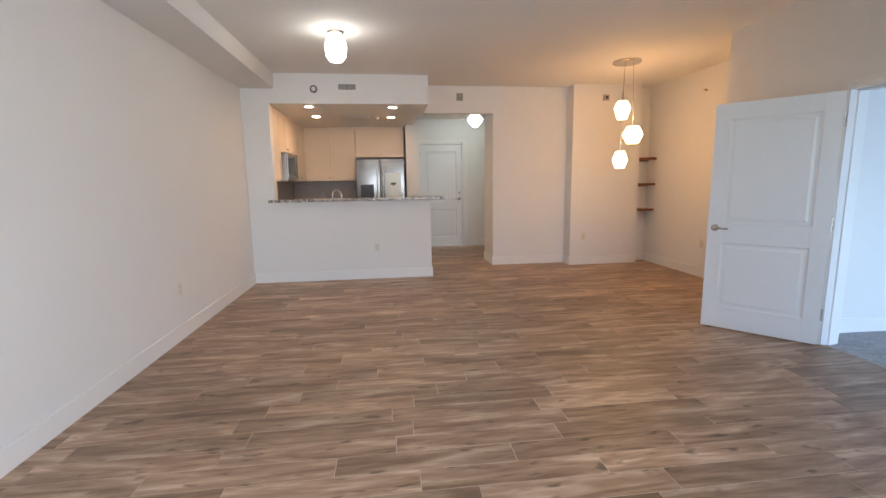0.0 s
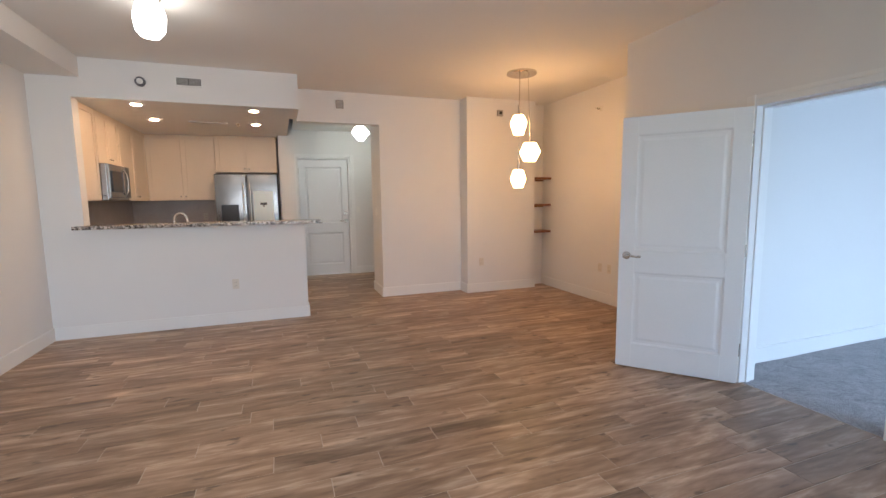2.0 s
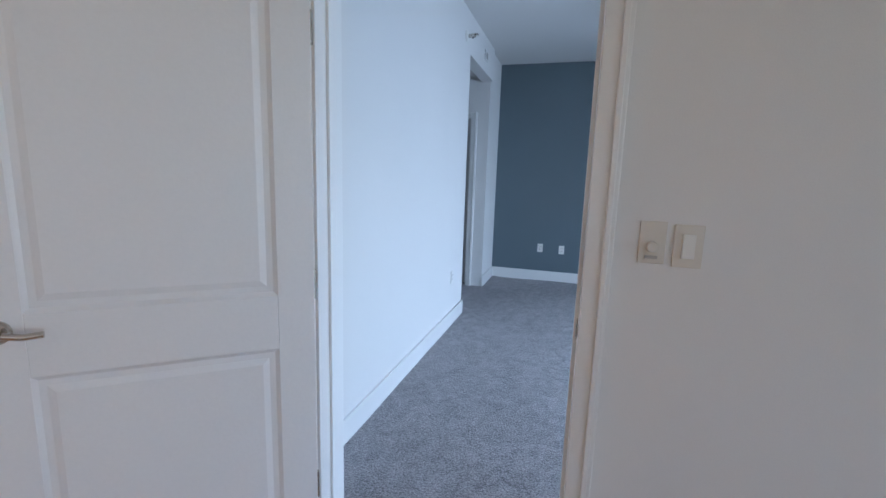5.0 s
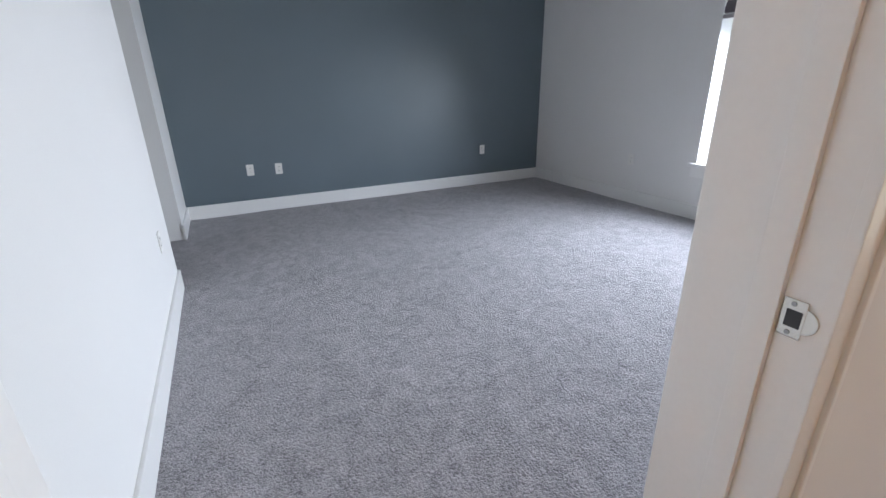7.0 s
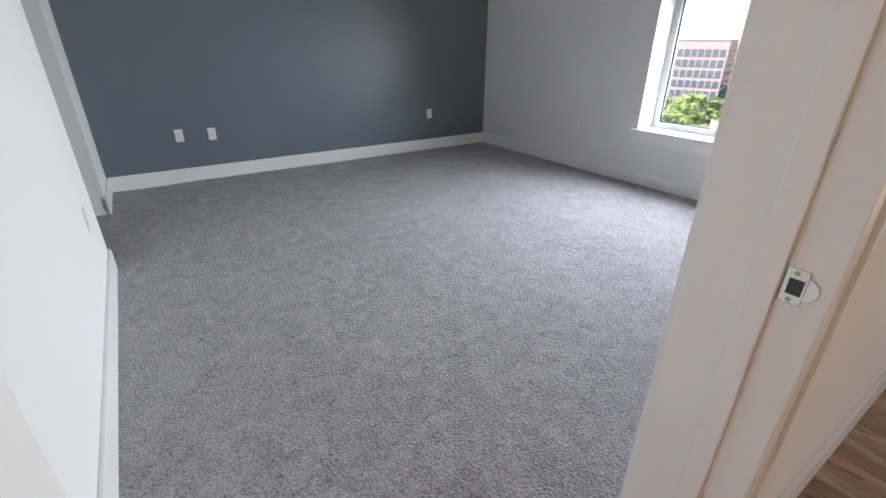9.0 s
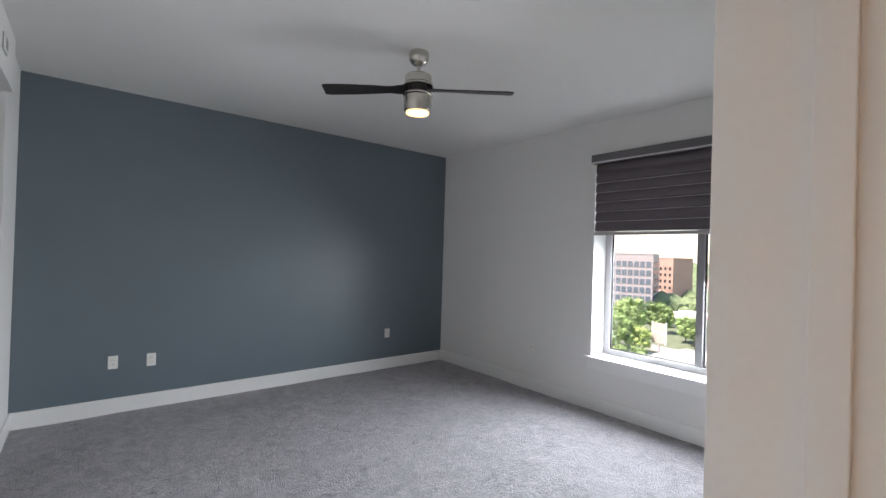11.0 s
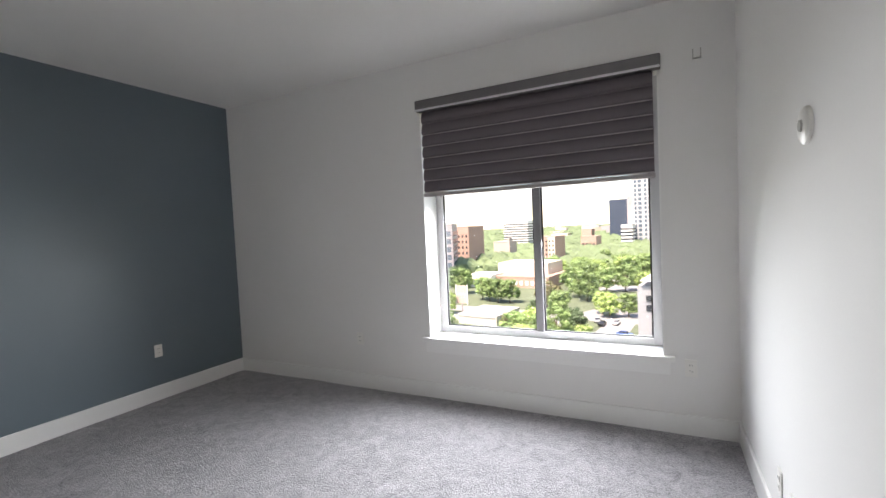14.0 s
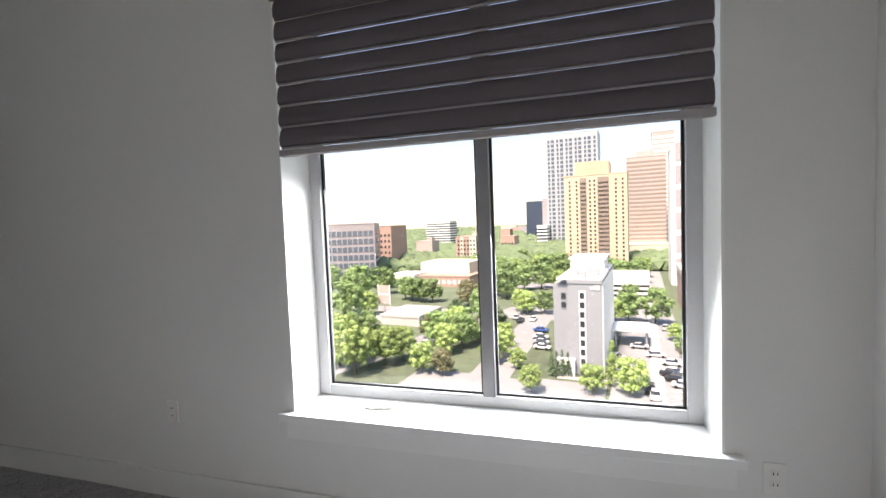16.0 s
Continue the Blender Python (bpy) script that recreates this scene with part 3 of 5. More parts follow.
def switch(x, y, z, way, label, w=0.036, material=None, dimmer=False):
    o = thing("light_switch", face(x, y, z, way), label, "switch", "wall switches")
    m = material or BEIGE
    part("cover_plate", boxes([(-w, -0.006, -0.058, w, 0, 0.058)], 0.002), m, o)
    if dimmer:
        part("knob", lathe([(0.016, 0), (0.015, -0.012), (0.012, -0.014)], 20, at=(0, -0.006, -0.012), axis="Y"), m, o)
        part("slider", boxes([(-0.016, -0.009, -0.045, 0.016, -0.006, -0.036)], 0.001), GREYP, o)
    else:
        part("rocker", boxes([(-0.016, -0.011, -0.033, 0.016, -0.006, 0.033)], 0.002), PLATE, o)
    return o


outlet(WX, 4.13, 0.46, "+x", "almond duplex outlet low on the long wall", BEIGE)
outlet(-0.34, BAR, 0.465, "-y", "almond duplex outlet on the bar wall", BEIGE)
outlet(3.03, 6.81, 0.465, "-y", "almond duplex outlet on the pier", BEIGE)
outlet(4.24, 5.60, 0.47, "-x", "almond duplex outlet on the nook wall", BEIGE)
outlet(4.24, 5.42, 0.47, "-x", "almond duplex outlet on the nook wall", BEIGE)
outlet(AX, 2.636, 0.455, "-x", "white outlet plate on the blue wall")
outlet(AX, 2.348, 0.445, "-x", "white cable plate on the blue wall")
outlet(AX, -0.228, 0.455, "-x", "white outlet plate on the blue wall near the corner")
outlet(3.89, FY, 0.455, "+y", "white duplex outlet beside the window")
outlet(6.63, FY, 0.465, "+y", "white duplex outlet under the window wall")
outlet(6.0, 3.265, 0.46, "-y", "white outlet plate on the bedroom wall")
outlet(BX, -0.08, 0.31, "+x", "white outlet plate low on the bedroom wall")
outlet(BX, 0.14, 0.31, "+x", "white cable plate low on the bedroom wall")
switch(DX, 1.992, 1.225, "-x", "almond fan control dial plate", w=0.034, dimmer=True)
switch(DX, 1.903, 1.22, "-x", "almond rocker light switch plate")
switch(1.60, NY, 1.235, "-y", "white switch plate beside the front door", material=PLATE)
switch(1.56, 7.42, 1.235, "-x", "white switch plate inside the hall opening", material=PLATE)
th = thing("wall_speaker", face(BX, 0.36, 1.75, "+x"), "round white alarm sounder on the bedroom wall", "alarm")
part("base", lathe([(0.062, 0), (0.062, -0.01), (0.05, -0.018)], 32, axis="Y"), PLATE, th, "", True)
part("centre", lathe([(0.02, -0.0182), (0.018, -0.024)], 24, axis="Y"), GREYP, th, "", True)


def grille(name, x, y, z, way, w, h, label, slats=6, halves=1, material=None):
    g = thing(name, face(x, y, z, way), label, "vent")
    m = material or GREYP
    part("backing", boxes([(-w / 2, -0.004, -h / 2, w / 2, 0, h / 2)]), RAIL, g)
    part("frame", boxes([(-w / 2, -0.014, -h / 2, w / 2, -0.004, -h / 2 + 0.012), (-w / 2, -0.014, h / 2 - 0.012, w / 2, -0.004, h / 2), (-w / 2, -0.014, -h / 2 + 0.012, -w / 2 + 0.012, -0.004, h / 2 - 0.012), (w / 2 - 0.012, -0.014, -h / 2 + 0.012, w / 2, -0.004, h / 2 - 0.012)], 0.001), TRIM, g)
    for hv in range(halves):
        a = -w / 2 + 0.014 + hv * (w - 0.024) / halves
        b = a + (w - 0.028) / halves - 0.008 * (halves > 1)
        for i in range(slats):
            z0 = -h / 2 + 0.016 + i * (h - 0.03) / slats
            part("slat", boxes([(a, -0.012, z0, b, -0.004, z0 + (h - 0.03) / slats * 0.6)]), m, g)
    return g


grille("air_vent", -0.67, BAR, 2.715, "-y", 0.26, 0.10, "white two-part air vent on the bulkhead", 5, 2)
grille("air_vent", 1.02, HY, 2.72, "-y", 0.13, 0.14, "small square grey vent over the hall opening", 6)
grille("air_vent", 7.10, 3.265, 2.70, "-y", 0.14, 0.10, "small grey vent over the side hall opening", 5)
v = grille("ceiling_vent", -0.66, 7.6, 2.494, "-y", 0.46, 0.075, "slim dark vent in the kitchen ceiling", 3, material=RAIL)
v.matrix_basis = pose(-0.66, 7.6, 2.494, 90, 0, 0)


def sprinkler(x, y, z, way, label):
    s = thing("sprinkler", face(x, y, z, way), label, "sprinkler", "sidewall sprinklers")
    part("escutcheon", lathe([(0.036, 0), (0.036, -0.008), (0.022, -0.014)], 24, axis="Y"), PLATE, s, "", True)
    part("body", lathe([(0.012, -0.014), (0.012, -0.035), (0.017, -0.038), (0.008, -0.055)], 16, axis="Y"), NICKEL, s, "", True)
    part("deflector", boxes([(-0.02, -0.075, 0.006, 0.02, -0.052, 0.009), (-0.004, -0.06, -0.008, 0.004, -0.05, 0.008)], 0.001), NICKEL, s)
    return s


sprinkler(6.22, 3.265, 2.645, "-y", "chrome sidewall sprinkler with a white collar").scale = (1.45, 1.45, 1.45)
sprinkler(4.24, 5.68, 2.585, "-x", "brass sidewall sprinkler on the nook wall")
smoke = thing("smoke_detector", face(-1.12, BAR, 2.685, "-y"), "round grey and white smoke detector on the bulkhead", "smoke detector")
part("base", lathe([(0.05, 0), (0.05, -0.02), (0.044, -0.026)], 28, axis="Y"), RAIL, smoke, "", True)
part("cap", lathe([(0.03, -0.026), (0.028, -0.04), (0.02, -0.045)], 24, axis="Y"), PLATE, smoke, "", True)
strobe = thing("alarm_strobe", face(3.33, 6.81, 2.68, "-y"), "small dark alarm sounder on the pier", "alarm")
part("housing", boxes([(-0.045, -0.04, -0.045, 0.045, 0, 0.045)], 0.006), GREYP, strobe)
part("lens", boxes([(-0.02, -0.052, -0.02, 0.02, -0.04, 0.02)], 0.004), DARK, strobe)
kspr = thing("ceiling_sprinkler", pose(-0.30, 7.65, 2.495), "small pendent sprinkler in the kitchen ceiling", "sprinkler")
part("rose", lathe([(0.03, 0), (0.025, -0.008), (0.008, -0.01), (0.008, -0.03), (0.018, -0.032), (0.018, -0.036)], 20), NICKEL, kspr, "", True)
br = thing("wall_bracket", face(3.82, FY, 2.52, "+y"), "small empty metal curtain bracket beside the window", "bracket")
part("plate", boxes([(-0.025, -0.004, -0.03, -0.019, 0, 0.03), (0.019, -0.004, -0.03, 0.025, 0, 0.03), (-0.025, -0.02, -0.036, 0.025, 0, -0.03)], 0.001), GREYP, br)


# ---- lamps ----
def shade_bm(w, h, top, low, n=8, mid=0.45):
    return lathe([(low * 0.9, -h / 2), (low, -h / 2 + 0.006), (w / 2 * 0.99, -h / 2 + h * mid), (w / 2 * 0.99, -h / 2 + h * (mid + 0.05)), (top, h / 2 - 0.006), (top * 0.8, h / 2)], n)


pend = thing("pendant_lamp", pose(2.94, 5.50, C), "cluster of three faceted opal glass pendants on a brass plate", "pendant lamp")
part("canopy", lathe([(0.175, 0), (0.175, -0.018), (0.165, -0.026)], 40), NICKEL, pend, "satin brass ceiling plate", True)
for dx, dy, z, w, h, mid in ((-0.035, 0.0, 2.285, 0.225, 0.23, 0.56), (0.135, 0.02, 1.975, 0.285, 0.22, 0.46), (-0.065, -0.05, 1.65, 0.215, 0.215, 0.46)):
    lo = z - C
    part("cord", rod((dx * 0.75, dy, -0.02), (dx, dy, lo + h / 2 + 0.02), 0.0028, n=8), NICKEL, pend)
    part("stem", rod((dx, dy, lo + h / 2 - 0.005), (dx, dy, lo + h / 2 + 0.12), 0.012), NICKEL, pend, "", True)
    bm = shade_bm(w, h, w * 0.30, w * 0.30, 6, mid)
    bmesh.ops.translate(bm, vec=(dx, dy, lo), verts=bm.verts)
    part("glass_shade", bm, GLOW, pend, "glowing warm opal glass shade")

cl = thing("ceiling_lamp", pose(-0.615, 4.60, C), "glowing faceted glass ceiling lamp in the living room", "ceiling lamp")
part("canopy", lathe([(0.085, 0), (0.085, -0.02), (0.07, -0.035)], 28), NICKEL, cl, "", True)
bm = lathe([(0.06, -0.29), (0.095, -0.25), (0.108, -0.15), (0.088, -0.075), (0.06, -0.05), (0.06, -0.035)], 8)
part("glass_shade", bm, GLOWC, cl, "glowing opal glass shade")
hl = thing("hall_lamp", pose(1.53, 8.4, 2.70), "glowing faceted glass ceiling lamp in the hall", "ceiling lamp")
part("canopy", lathe([(0.07, 0), (0.07, -0.02), (0.05, -0.03)], 28), NICKEL, hl, "", True)
part("glass_shade", lathe([(0.05, -0.28), (0.145, -0.16), (0.14, -0.12), (0.06, -0.03)], 6), GLOWH, hl, "glowing opal glass shade")
for x, y in ((-1.23, 6.58), (-1.28, 7.55), (-0.05, 6.62), (-0.07, 7.62)):
    dl = thing("recessed_light", pose(x, y, 2.495), "round recessed ceiling light, lit warm", "recessed light", "kitchen ceiling lights")
    part("trim_ring", lathe([(0.085, 0), (0.085, -0.006), (0.062, -0.008)], 28), TRIM, dl, "", True)
    part("lens", lathe([(0.05, -0.0085), (0.048, -0.0115)], 24), GLOWD, dl, "glowing warm lens")

fan = thing("ceiling_fan", pose(5.84, 1.116, C), "brushed nickel ceiling fan with two dark blades and a lit lamp", "ceiling fan")
part("canopy", lathe([(0.066, 0), (0.070, -0.022), (0.066, -0.055), (0.05, -0.078), (0.022, -0.092)], 32), NICKEL, fan, "", True)
part("downrod", lathe([(0.013, -0.088), (0.013, -0.13), (0.026, -0.135), (0.026, -0.152)], 16), NICKEL, fan, "", True)
part("motor_housing", lathe([(0.03, -0.15), (0.08, -0.156), (0.092, -0.166), (0.092, -0.215)], 40), NICKEL, fan, "", True)
part("motor_core", lathe([(0.066, -0.214), (0.066, -0.30)], 32), BLADE, fan, "dark motor core between the nickel rings", True)
for zr in (-0.222, -0.288):
    part("housing_ring", lathe([(0.090, zr), (0.102, zr - 0.002), (0.102, zr - 0.012), (0.090, zr - 0.014)], 40), NICKEL, fan, "", True)
part("lamp_housing", lathe([(0.088, -0.302), (0.094, -0.306), (0.094, -0.395), (0.086, -0.412)], 40), NICKEL, fan, "", True)
part("lamp_lens", lathe([(0.078, -0.4125), (0.076, -0.420), (0.05, -0.424)], 32), GLOWF, fan, "glowing warm lens")
for a in (-130, 50):
    m = Matrix.Rotation(radians(a), 4, "Z")
    bm = bmesh.new()
    sec = [(0.064, 0.060, -0.255), (0.12, 0.050, -0.257), (0.19, 0.036, -0.258), (0.30, 0.046, -0.26), (0.45, 0.056, -0.263), (0.62, 0.060, -0.266), (0.648, 0.052, -0.267)]
    rings = []
    for x, hw, z in sec:
        tilt = 0.20
        rings.append([bm.verts.new(m @ Vector((x, s * hw, z + s * hw * tilt + d))) for s, d in ((-1, 0.004), (1, 0.004), (1, -0.004), (-1, -0.004))])
    for u, w in zip(rings, rings[1:]):
        for q in range(4):
            bm.faces.new((u[q], u[(q + 1) % 4], w[(q + 1) % 4], w[q]))
    bm.faces.new(rings[0])
    bm.faces.new(rings[-1])
    bmesh.ops.recalc_face_normals(bm, faces=bm.faces)
    part("blade", bm, BLADE, fan, "dark stained blade", True)


# ---- dining nook shelves ----
for z in (0.905, 1.325, 1.742):
    sh = thing("corner_shelf", pose(4.10, 6.90, z), "red-brown wooden shelf fixed in the nook corner", "shelf", "nook shelves")
    part("board", boxes([(-0.148, -0.12, -0.035, 0.138, 0.128, 0.0)], 0.004), SHELF, sh)
    part("cleat", boxes([(-0.148, 0.10, -0.055, 0.138, 0.128, -0.0355)], 0.002), SHELF, sh)


# ---- kitchen ----
bar = thing("bar_top", pose(0, 0, 1.151), "speckled grey-brown granite breakfast bar top", "countertop")
part("slab", boxes([(-1.80, BAR - 0.13, 0, -1.736, BAR - 0.002, 0.036), (-1.733, BAR - 0.13, 0, 0.66, BAR + 0.30, 0.036)], 0.006), GRANITE, bar)


def cabinet(x0, y0, z0, x1, y1, z1, way, doors, label):
    """A wall cabinet unit with shaker doors; way: the side its doors are on."""
    c = thing("wall_cabinet", pose(x0, y0, z0), label, "cabinet", "kitchen wall cabinets")
    w, d, h = x1 - x0, y1 - y0, z1 - z0
    part("body", boxes([(0, 0, 0, w, d, h)], 0.001, 1), CAB, c)
    span = w if way == "-y" else d
    for i in range(doors):
        a, b = span * i / doors + 0.004, span * (i + 1) / doors - 0.004
        f, r, dp = 0.065, 0.012, 0.02
        rows = [(a, 0.004, b, 0.004 + f, dp), (a, h - 0.004 - f, b, h - 0.004, dp), (a, 0.004 + f, a + f, h - 0.004 - f, dp), (b - f, 0.004 + f, b, h - 0.004 - f, dp), (a + f, 0.004 + f, b - f, h - 0.004 - f, r)]
        if way == "-y":
            bm = boxes([(u0, -t, v0, u1, -0.001, v1) for u0, v0, u1, v1, t in rows], 0.0015, 1)
            kx = b - 0.03 if i % 2 == 0 else a + 0.03
            kb = lathe([(0.006, -dp), (0.006, -dp - 0.014), (0.013, -dp - 0.018), (0.011, -dp - 0.028)], 14, at=(kx, 0, 0.06), axis="Y")
        else:
            bm = boxes([(w + 0.001, u0, v0, w + t, u1, v1) for u0, v0, u1, v1, t in rows], 0.0015, 1)
            ky = b - 0.03 if i % 2 == 0 else a + 0.03
            kb = lathe([(0.006, dp), (0.006, dp + 0.014), (0.013, dp + 0.018), (0.011, dp + 0.028)], 14, at=(w, ky, 0.06), axis="X")
        dr = part("door", bm, CAB, c)
        part("knob", kb, NICKEL, dr, "satin nickel knob", True)
    return c


cabinet(-1.765, 9.02, 1.45, -0.775, NY, 2.494, "-y", 2, "cream painted two-door wall cabinet")
cabinet(-0.765, 8.92, 1.90, 0.175, NY, 2.494, "-y", 2, "cream painted cabinet over the refrigerator")
cabinet(WX, 6.54, 1.45, -1.77, 7.0, 2.494, "+x", 1, "cream painted wall cabinet beside the microwave")
cabinet(WX, 7.01, 1.89, -1.77, 7.77, 2.494, "+x", 2, "cream painted short cabinet over the microwave")
cabinet(WX, 7.78, 1.45, -1.77, 9.01, 2.494, "+x", 2, "cream painted wall cabinet in the corner")
mw = thing("microwave", pose(WX, 7.01, 1.455), "stainless over-range microwave with a dark window", "microwave")
part("body", boxes([(0, 0, 0, 0.40, 0.76, 0.43)], 0.006), STEEL, mw)
md = part("door", boxes([(0.401, 0.005, 0.03, 0.425, 0.56, 0.425)], 0.006), STEEL, mw)
part("window", boxes([(0.4255, 0.07, 0.10, 0.429, 0.46, 0.35)], 0.01), DARK, md)
bm = bmesh.new()
pts = [(0.43, 0.52, 0.07), (0.46, 0.52, 0.12), (0.468, 0.52, 0.22), (0.46, 0.52, 0.32), (0.43, 0.52, 0.38)]
for p, q in zip(pts, pts[1:]):
    rod(p, q, 0.009, bm)
part("handle", bm, NICKEL, md, "bowed steel handle", True)
part("control_panel", boxes([(0.401, 0.57, 0.03, 0.424, 0.755, 0.425)], 0.004), DARK, mw)

fr = thing("refrigerator", pose(-0.765, 8.52, 0), "stainless french-door refrigerator with an ice dispenser", "refrigerator")
part("body", boxes([(0.01, 0.06, 0.02, 0.93, 0.80, 1.83)], 0.006), RAIL, fr)
for x0, x1 in ((0.01, 0.462), (0.474, 0.93)):
    d = part("door", boxes([(x0, -0.02, 0.72, x1, 0.059, 1.85)], 0.014, 3), STEEL, fr, "brushed steel door", True)
    hx = x1 - 0.045 if x0 < 0.1 else x0 + 0.045
    bm = rod((hx, -0.065, 0.85), (hx, -0.065, 1.72), 0.012)
    rod((hx, -0.065, 0.88), (hx, -0.02, 0.88), 0.009, bm)
    rod((hx, -0.065, 1.69), (hx, -0.02, 1.69), 0.009, bm)
    part("handle", bm, NICKEL, d, "", True)
part("freezer_drawer", boxes([(0.01, -0.02, 0.06, 0.93, 0.059, 0.71)], 0.014, 3), STEEL, fr, "", True)
disp = part("dispenser", boxes([(0.09, -0.026, 1.02, 0.34, -0.0205, 1.37)], 0.006), DARK, fr, "black ice and water dispenser")
part("tray", boxes([(0.12, -0.05, 1.04, 0.31, -0.0265, 1.06)], 0.003), GREYP, disp)
part("energy_label", boxes([(0.555, -0.0235, 0.98, 0.86, -0.0205, 1.585)], 0.001), RUBBER, fr, "pale blue appliance data sheet")
part("label_mark", boxes([(0.66, -0.0252, 1.36, 0.76, -0.0236, 1.40), (0.70, -0.0252, 1.33, 0.72, -0.0236, 1.36)]), DARK, fr)

bc = thing("base_cabinet", pose(0, 0, 0), "cream base cabinet run behind the bar with a stone top", "cabinet")
part("body", boxes([(-1.73, BAR + 0.165, 0.0, 0.36, 7.12, 0.87)]), CAB, bc)
part("worktop", boxes([(-1.73, BAR + 0.165, 0.871, 0.40, 7.16, 0.905)], 0.004), GRANITE, bc)
bc2 = thing("base_cabinet", pose(0, 0, 0), "cream base cabinet under the back counter", "cabinet")
part("body", boxes([(WX, 8.74, 0.0, -0.78, NY, 0.87)]), CAB, bc2)
part("worktop", boxes([(WX, 8.70, 0.871, -0.775, NY, 0.905)], 0.004), GRANITE, bc2)
structure("trim_backsplash", boxes([(WX + 0.012, NY - 0.012, 0.906, -0.78, NY, 1.449), (WX, 7.0, 0.906, WX + 0.012, NY, 1.449)]), SPLASH, "grey stone tile backsplash", "backsplash")
outlet(-1.5, NY - 0.012, 1.17, "-y", "grey outlet plate on the backsplash", GREYP)
outlet(-1.02, NY - 0.012, 1.17, "-y", "grey outlet plate on the backsplash", GREYP)
fa = thing("faucet", pose(-1.0, 6.80, 0.905), "tall brushed nickel gooseneck kitchen faucet", "faucet")
part("base", lathe([(0.03, 0), (0.03, 0.012), (0.016, 0.05)], 20), NICKEL, fa, "", True)
bm = bmesh.new()
pts = [(0, 0, 0.05), (0, 0, 0.30)] + [(0.07 - 0.07 * math.cos(a), 0, 0.30 + 0.09 * math.sin(a)) for a in (0.5, 1.0, 1.57, 2.1, 2.7, 3.14)] + [(0.142, 0, 0.22)]
for p, q in zip(pts, pts[1:]):
    rod(p, q, 0.014, bm)
part("spout", bm, NICKEL, fa, "", True)
part("lever", rod((0.01, 0, 0.07), (-0.07, 0, 0.11), 0.008), NICKEL, fa, "", True)


# ---- the town below the window ----
G = -32.0
TURN = -8.0
ASPH = mat("asphalt", (0.27, 0.265, 0.27), 0.9, vary=0.18, scale=0.15, grain=2.0)
LAND = mat("grassy_ground", (0.11, 0.138, 0.085), 0.95, vary=0.5, scale=0.02, grain=0.4)
PAVE = mat("pale_concrete", (0.46, 0.44, 0.41), 0.9, vary=0.15, scale=0.2, grain=3)
LINE = mat("white_road_paint", (0.75, 0.75, 0.72), 0.8)
LEAF = [mat("leaf_green", (0.19, 0.285, 0.105), 0.8, vary=0.45, scale=0.5, grain=3, rand=0.25),
        mat("leaf_bright", (0.27, 0.37, 0.12), 0.8, vary=0.4, scale=0.5, grain=3, rand=0.25),
        mat("leaf_dark", (0.09, 0.145, 0.07), 0.8, vary=0.45, scale=0.5, grain=3, rand=0.25),
        mat("leaf_russet", (0.13, 0.125, 0.06), 0.8, vary=0.4, scale=0.5, grain=3, rand=0.2)]
BARK = mat("bark", (0.12, 0.09, 0.065), 0.9, vary=0.3, scale=2)
HGREY = mat("grey_render", (0.27, 0.28, 0.30), 0.85, vary=0.06, scale=0.2, grain=4)
HWHITE = mat("white_render", (0.78, 0.77, 0.75), 0.85, vary=0.05, scale=0.2, grain=4)
TANB = mat("tan_brick", (0.57, 0.44, 0.32), 0.85, vary=0.08, scale=0.1, grain=3)
TAND = mat("brown_balcony_shade", (0.27, 0.21, 0.175), 0.85, vary=0.15)
BRICK = mat("red_brick", (0.42, 0.28, 0.23), 0.9, vary=0.15, scale=0.2, grain=4)
PINK = mat("rose_granite", (0.44, 0.35, 0.32), 0.6, vary=0.08)
OFFICE = mat("grey_office_panel", (0.35, 0.31, 0.32), 0.6, vary=0.1)
CREAM = mat("cream_roof", (0.62, 0.54, 0.44), 0.85, vary=0.1, scale=0.1)
DGLASS = mat("dark_window_glass", (0.03, 0.035, 0.045), 0.15, vary=0.2)
BGLASS = mat("blue_grey_glass", (0.10, 0.13, 0.17), 0.15, vary=0.25)
SLAB = mat("dark_blue_tower", (0.035, 0.05, 0.085), 0.3, vary=0.1)
CARC = [mat("car_" + n, c, 0.3, vary=0.02) for n, c in (("white", (0.75, 0.75, 0.75)), ("black", (0.02, 0.02, 0.022)), ("silver", (0.42, 0.43, 0.45)), ("red", (0.45, 0.03, 0.02)), ("blue", (0.03, 0.09, 0.32)))]

bm = bmesh.new()
quad = [bm.verts.new(p) for p in ((-2500, 60, G), (2500, 60, G), (4500, -4500, G), (-4500, -4500, G))]
bm.faces.new(quad)
bmesh.ops.subdivide_edges(bm, edges=list(bm.edges), cuts=20, use_grid_fill=True)
structure("ground", bm, LAND, "green ground of the town reaching the horizon", "ground")


def pad(name, x, y, w, d, material, label, category, rz=TURN, h=0.05):
    ob = structure(name, boxes([(-w / 2, -d / 2, 0, w / 2, d / 2, h)]), material, label, category)
    ob.matrix_basis = pose(x, y, G + 0.01, 0, 0, rz)
    return ob


pad("road_side_street", -26, -200, 13, 330, ASPH, "grey asphalt street running between the buildings", "road", TURN, 0.03)
pad("road_drive", 20, -120, 9, 120, ASPH, "asphalt drive beside the hotel", "road", TURN + 2, 0.05)
pad("road_cross", 50, -160, 150, 10, ASPH, "asphalt cross street", "road", TURN, 0.07)
pad("road_avenue", 47, -120, 8, 110, ASPH, "asphalt avenue between trees", "road", -24, 0.09)
pad("pavement_lot_near", 28, -82, 26, 22, ASPH, "striped asphalt car park", "car park", TURN, 0.12)
pad("pavement_lot_hotel", -11, -100, 15, 70, ASPH, "asphalt hotel forecourt with parked cars", "car park", TURN, 0.11)
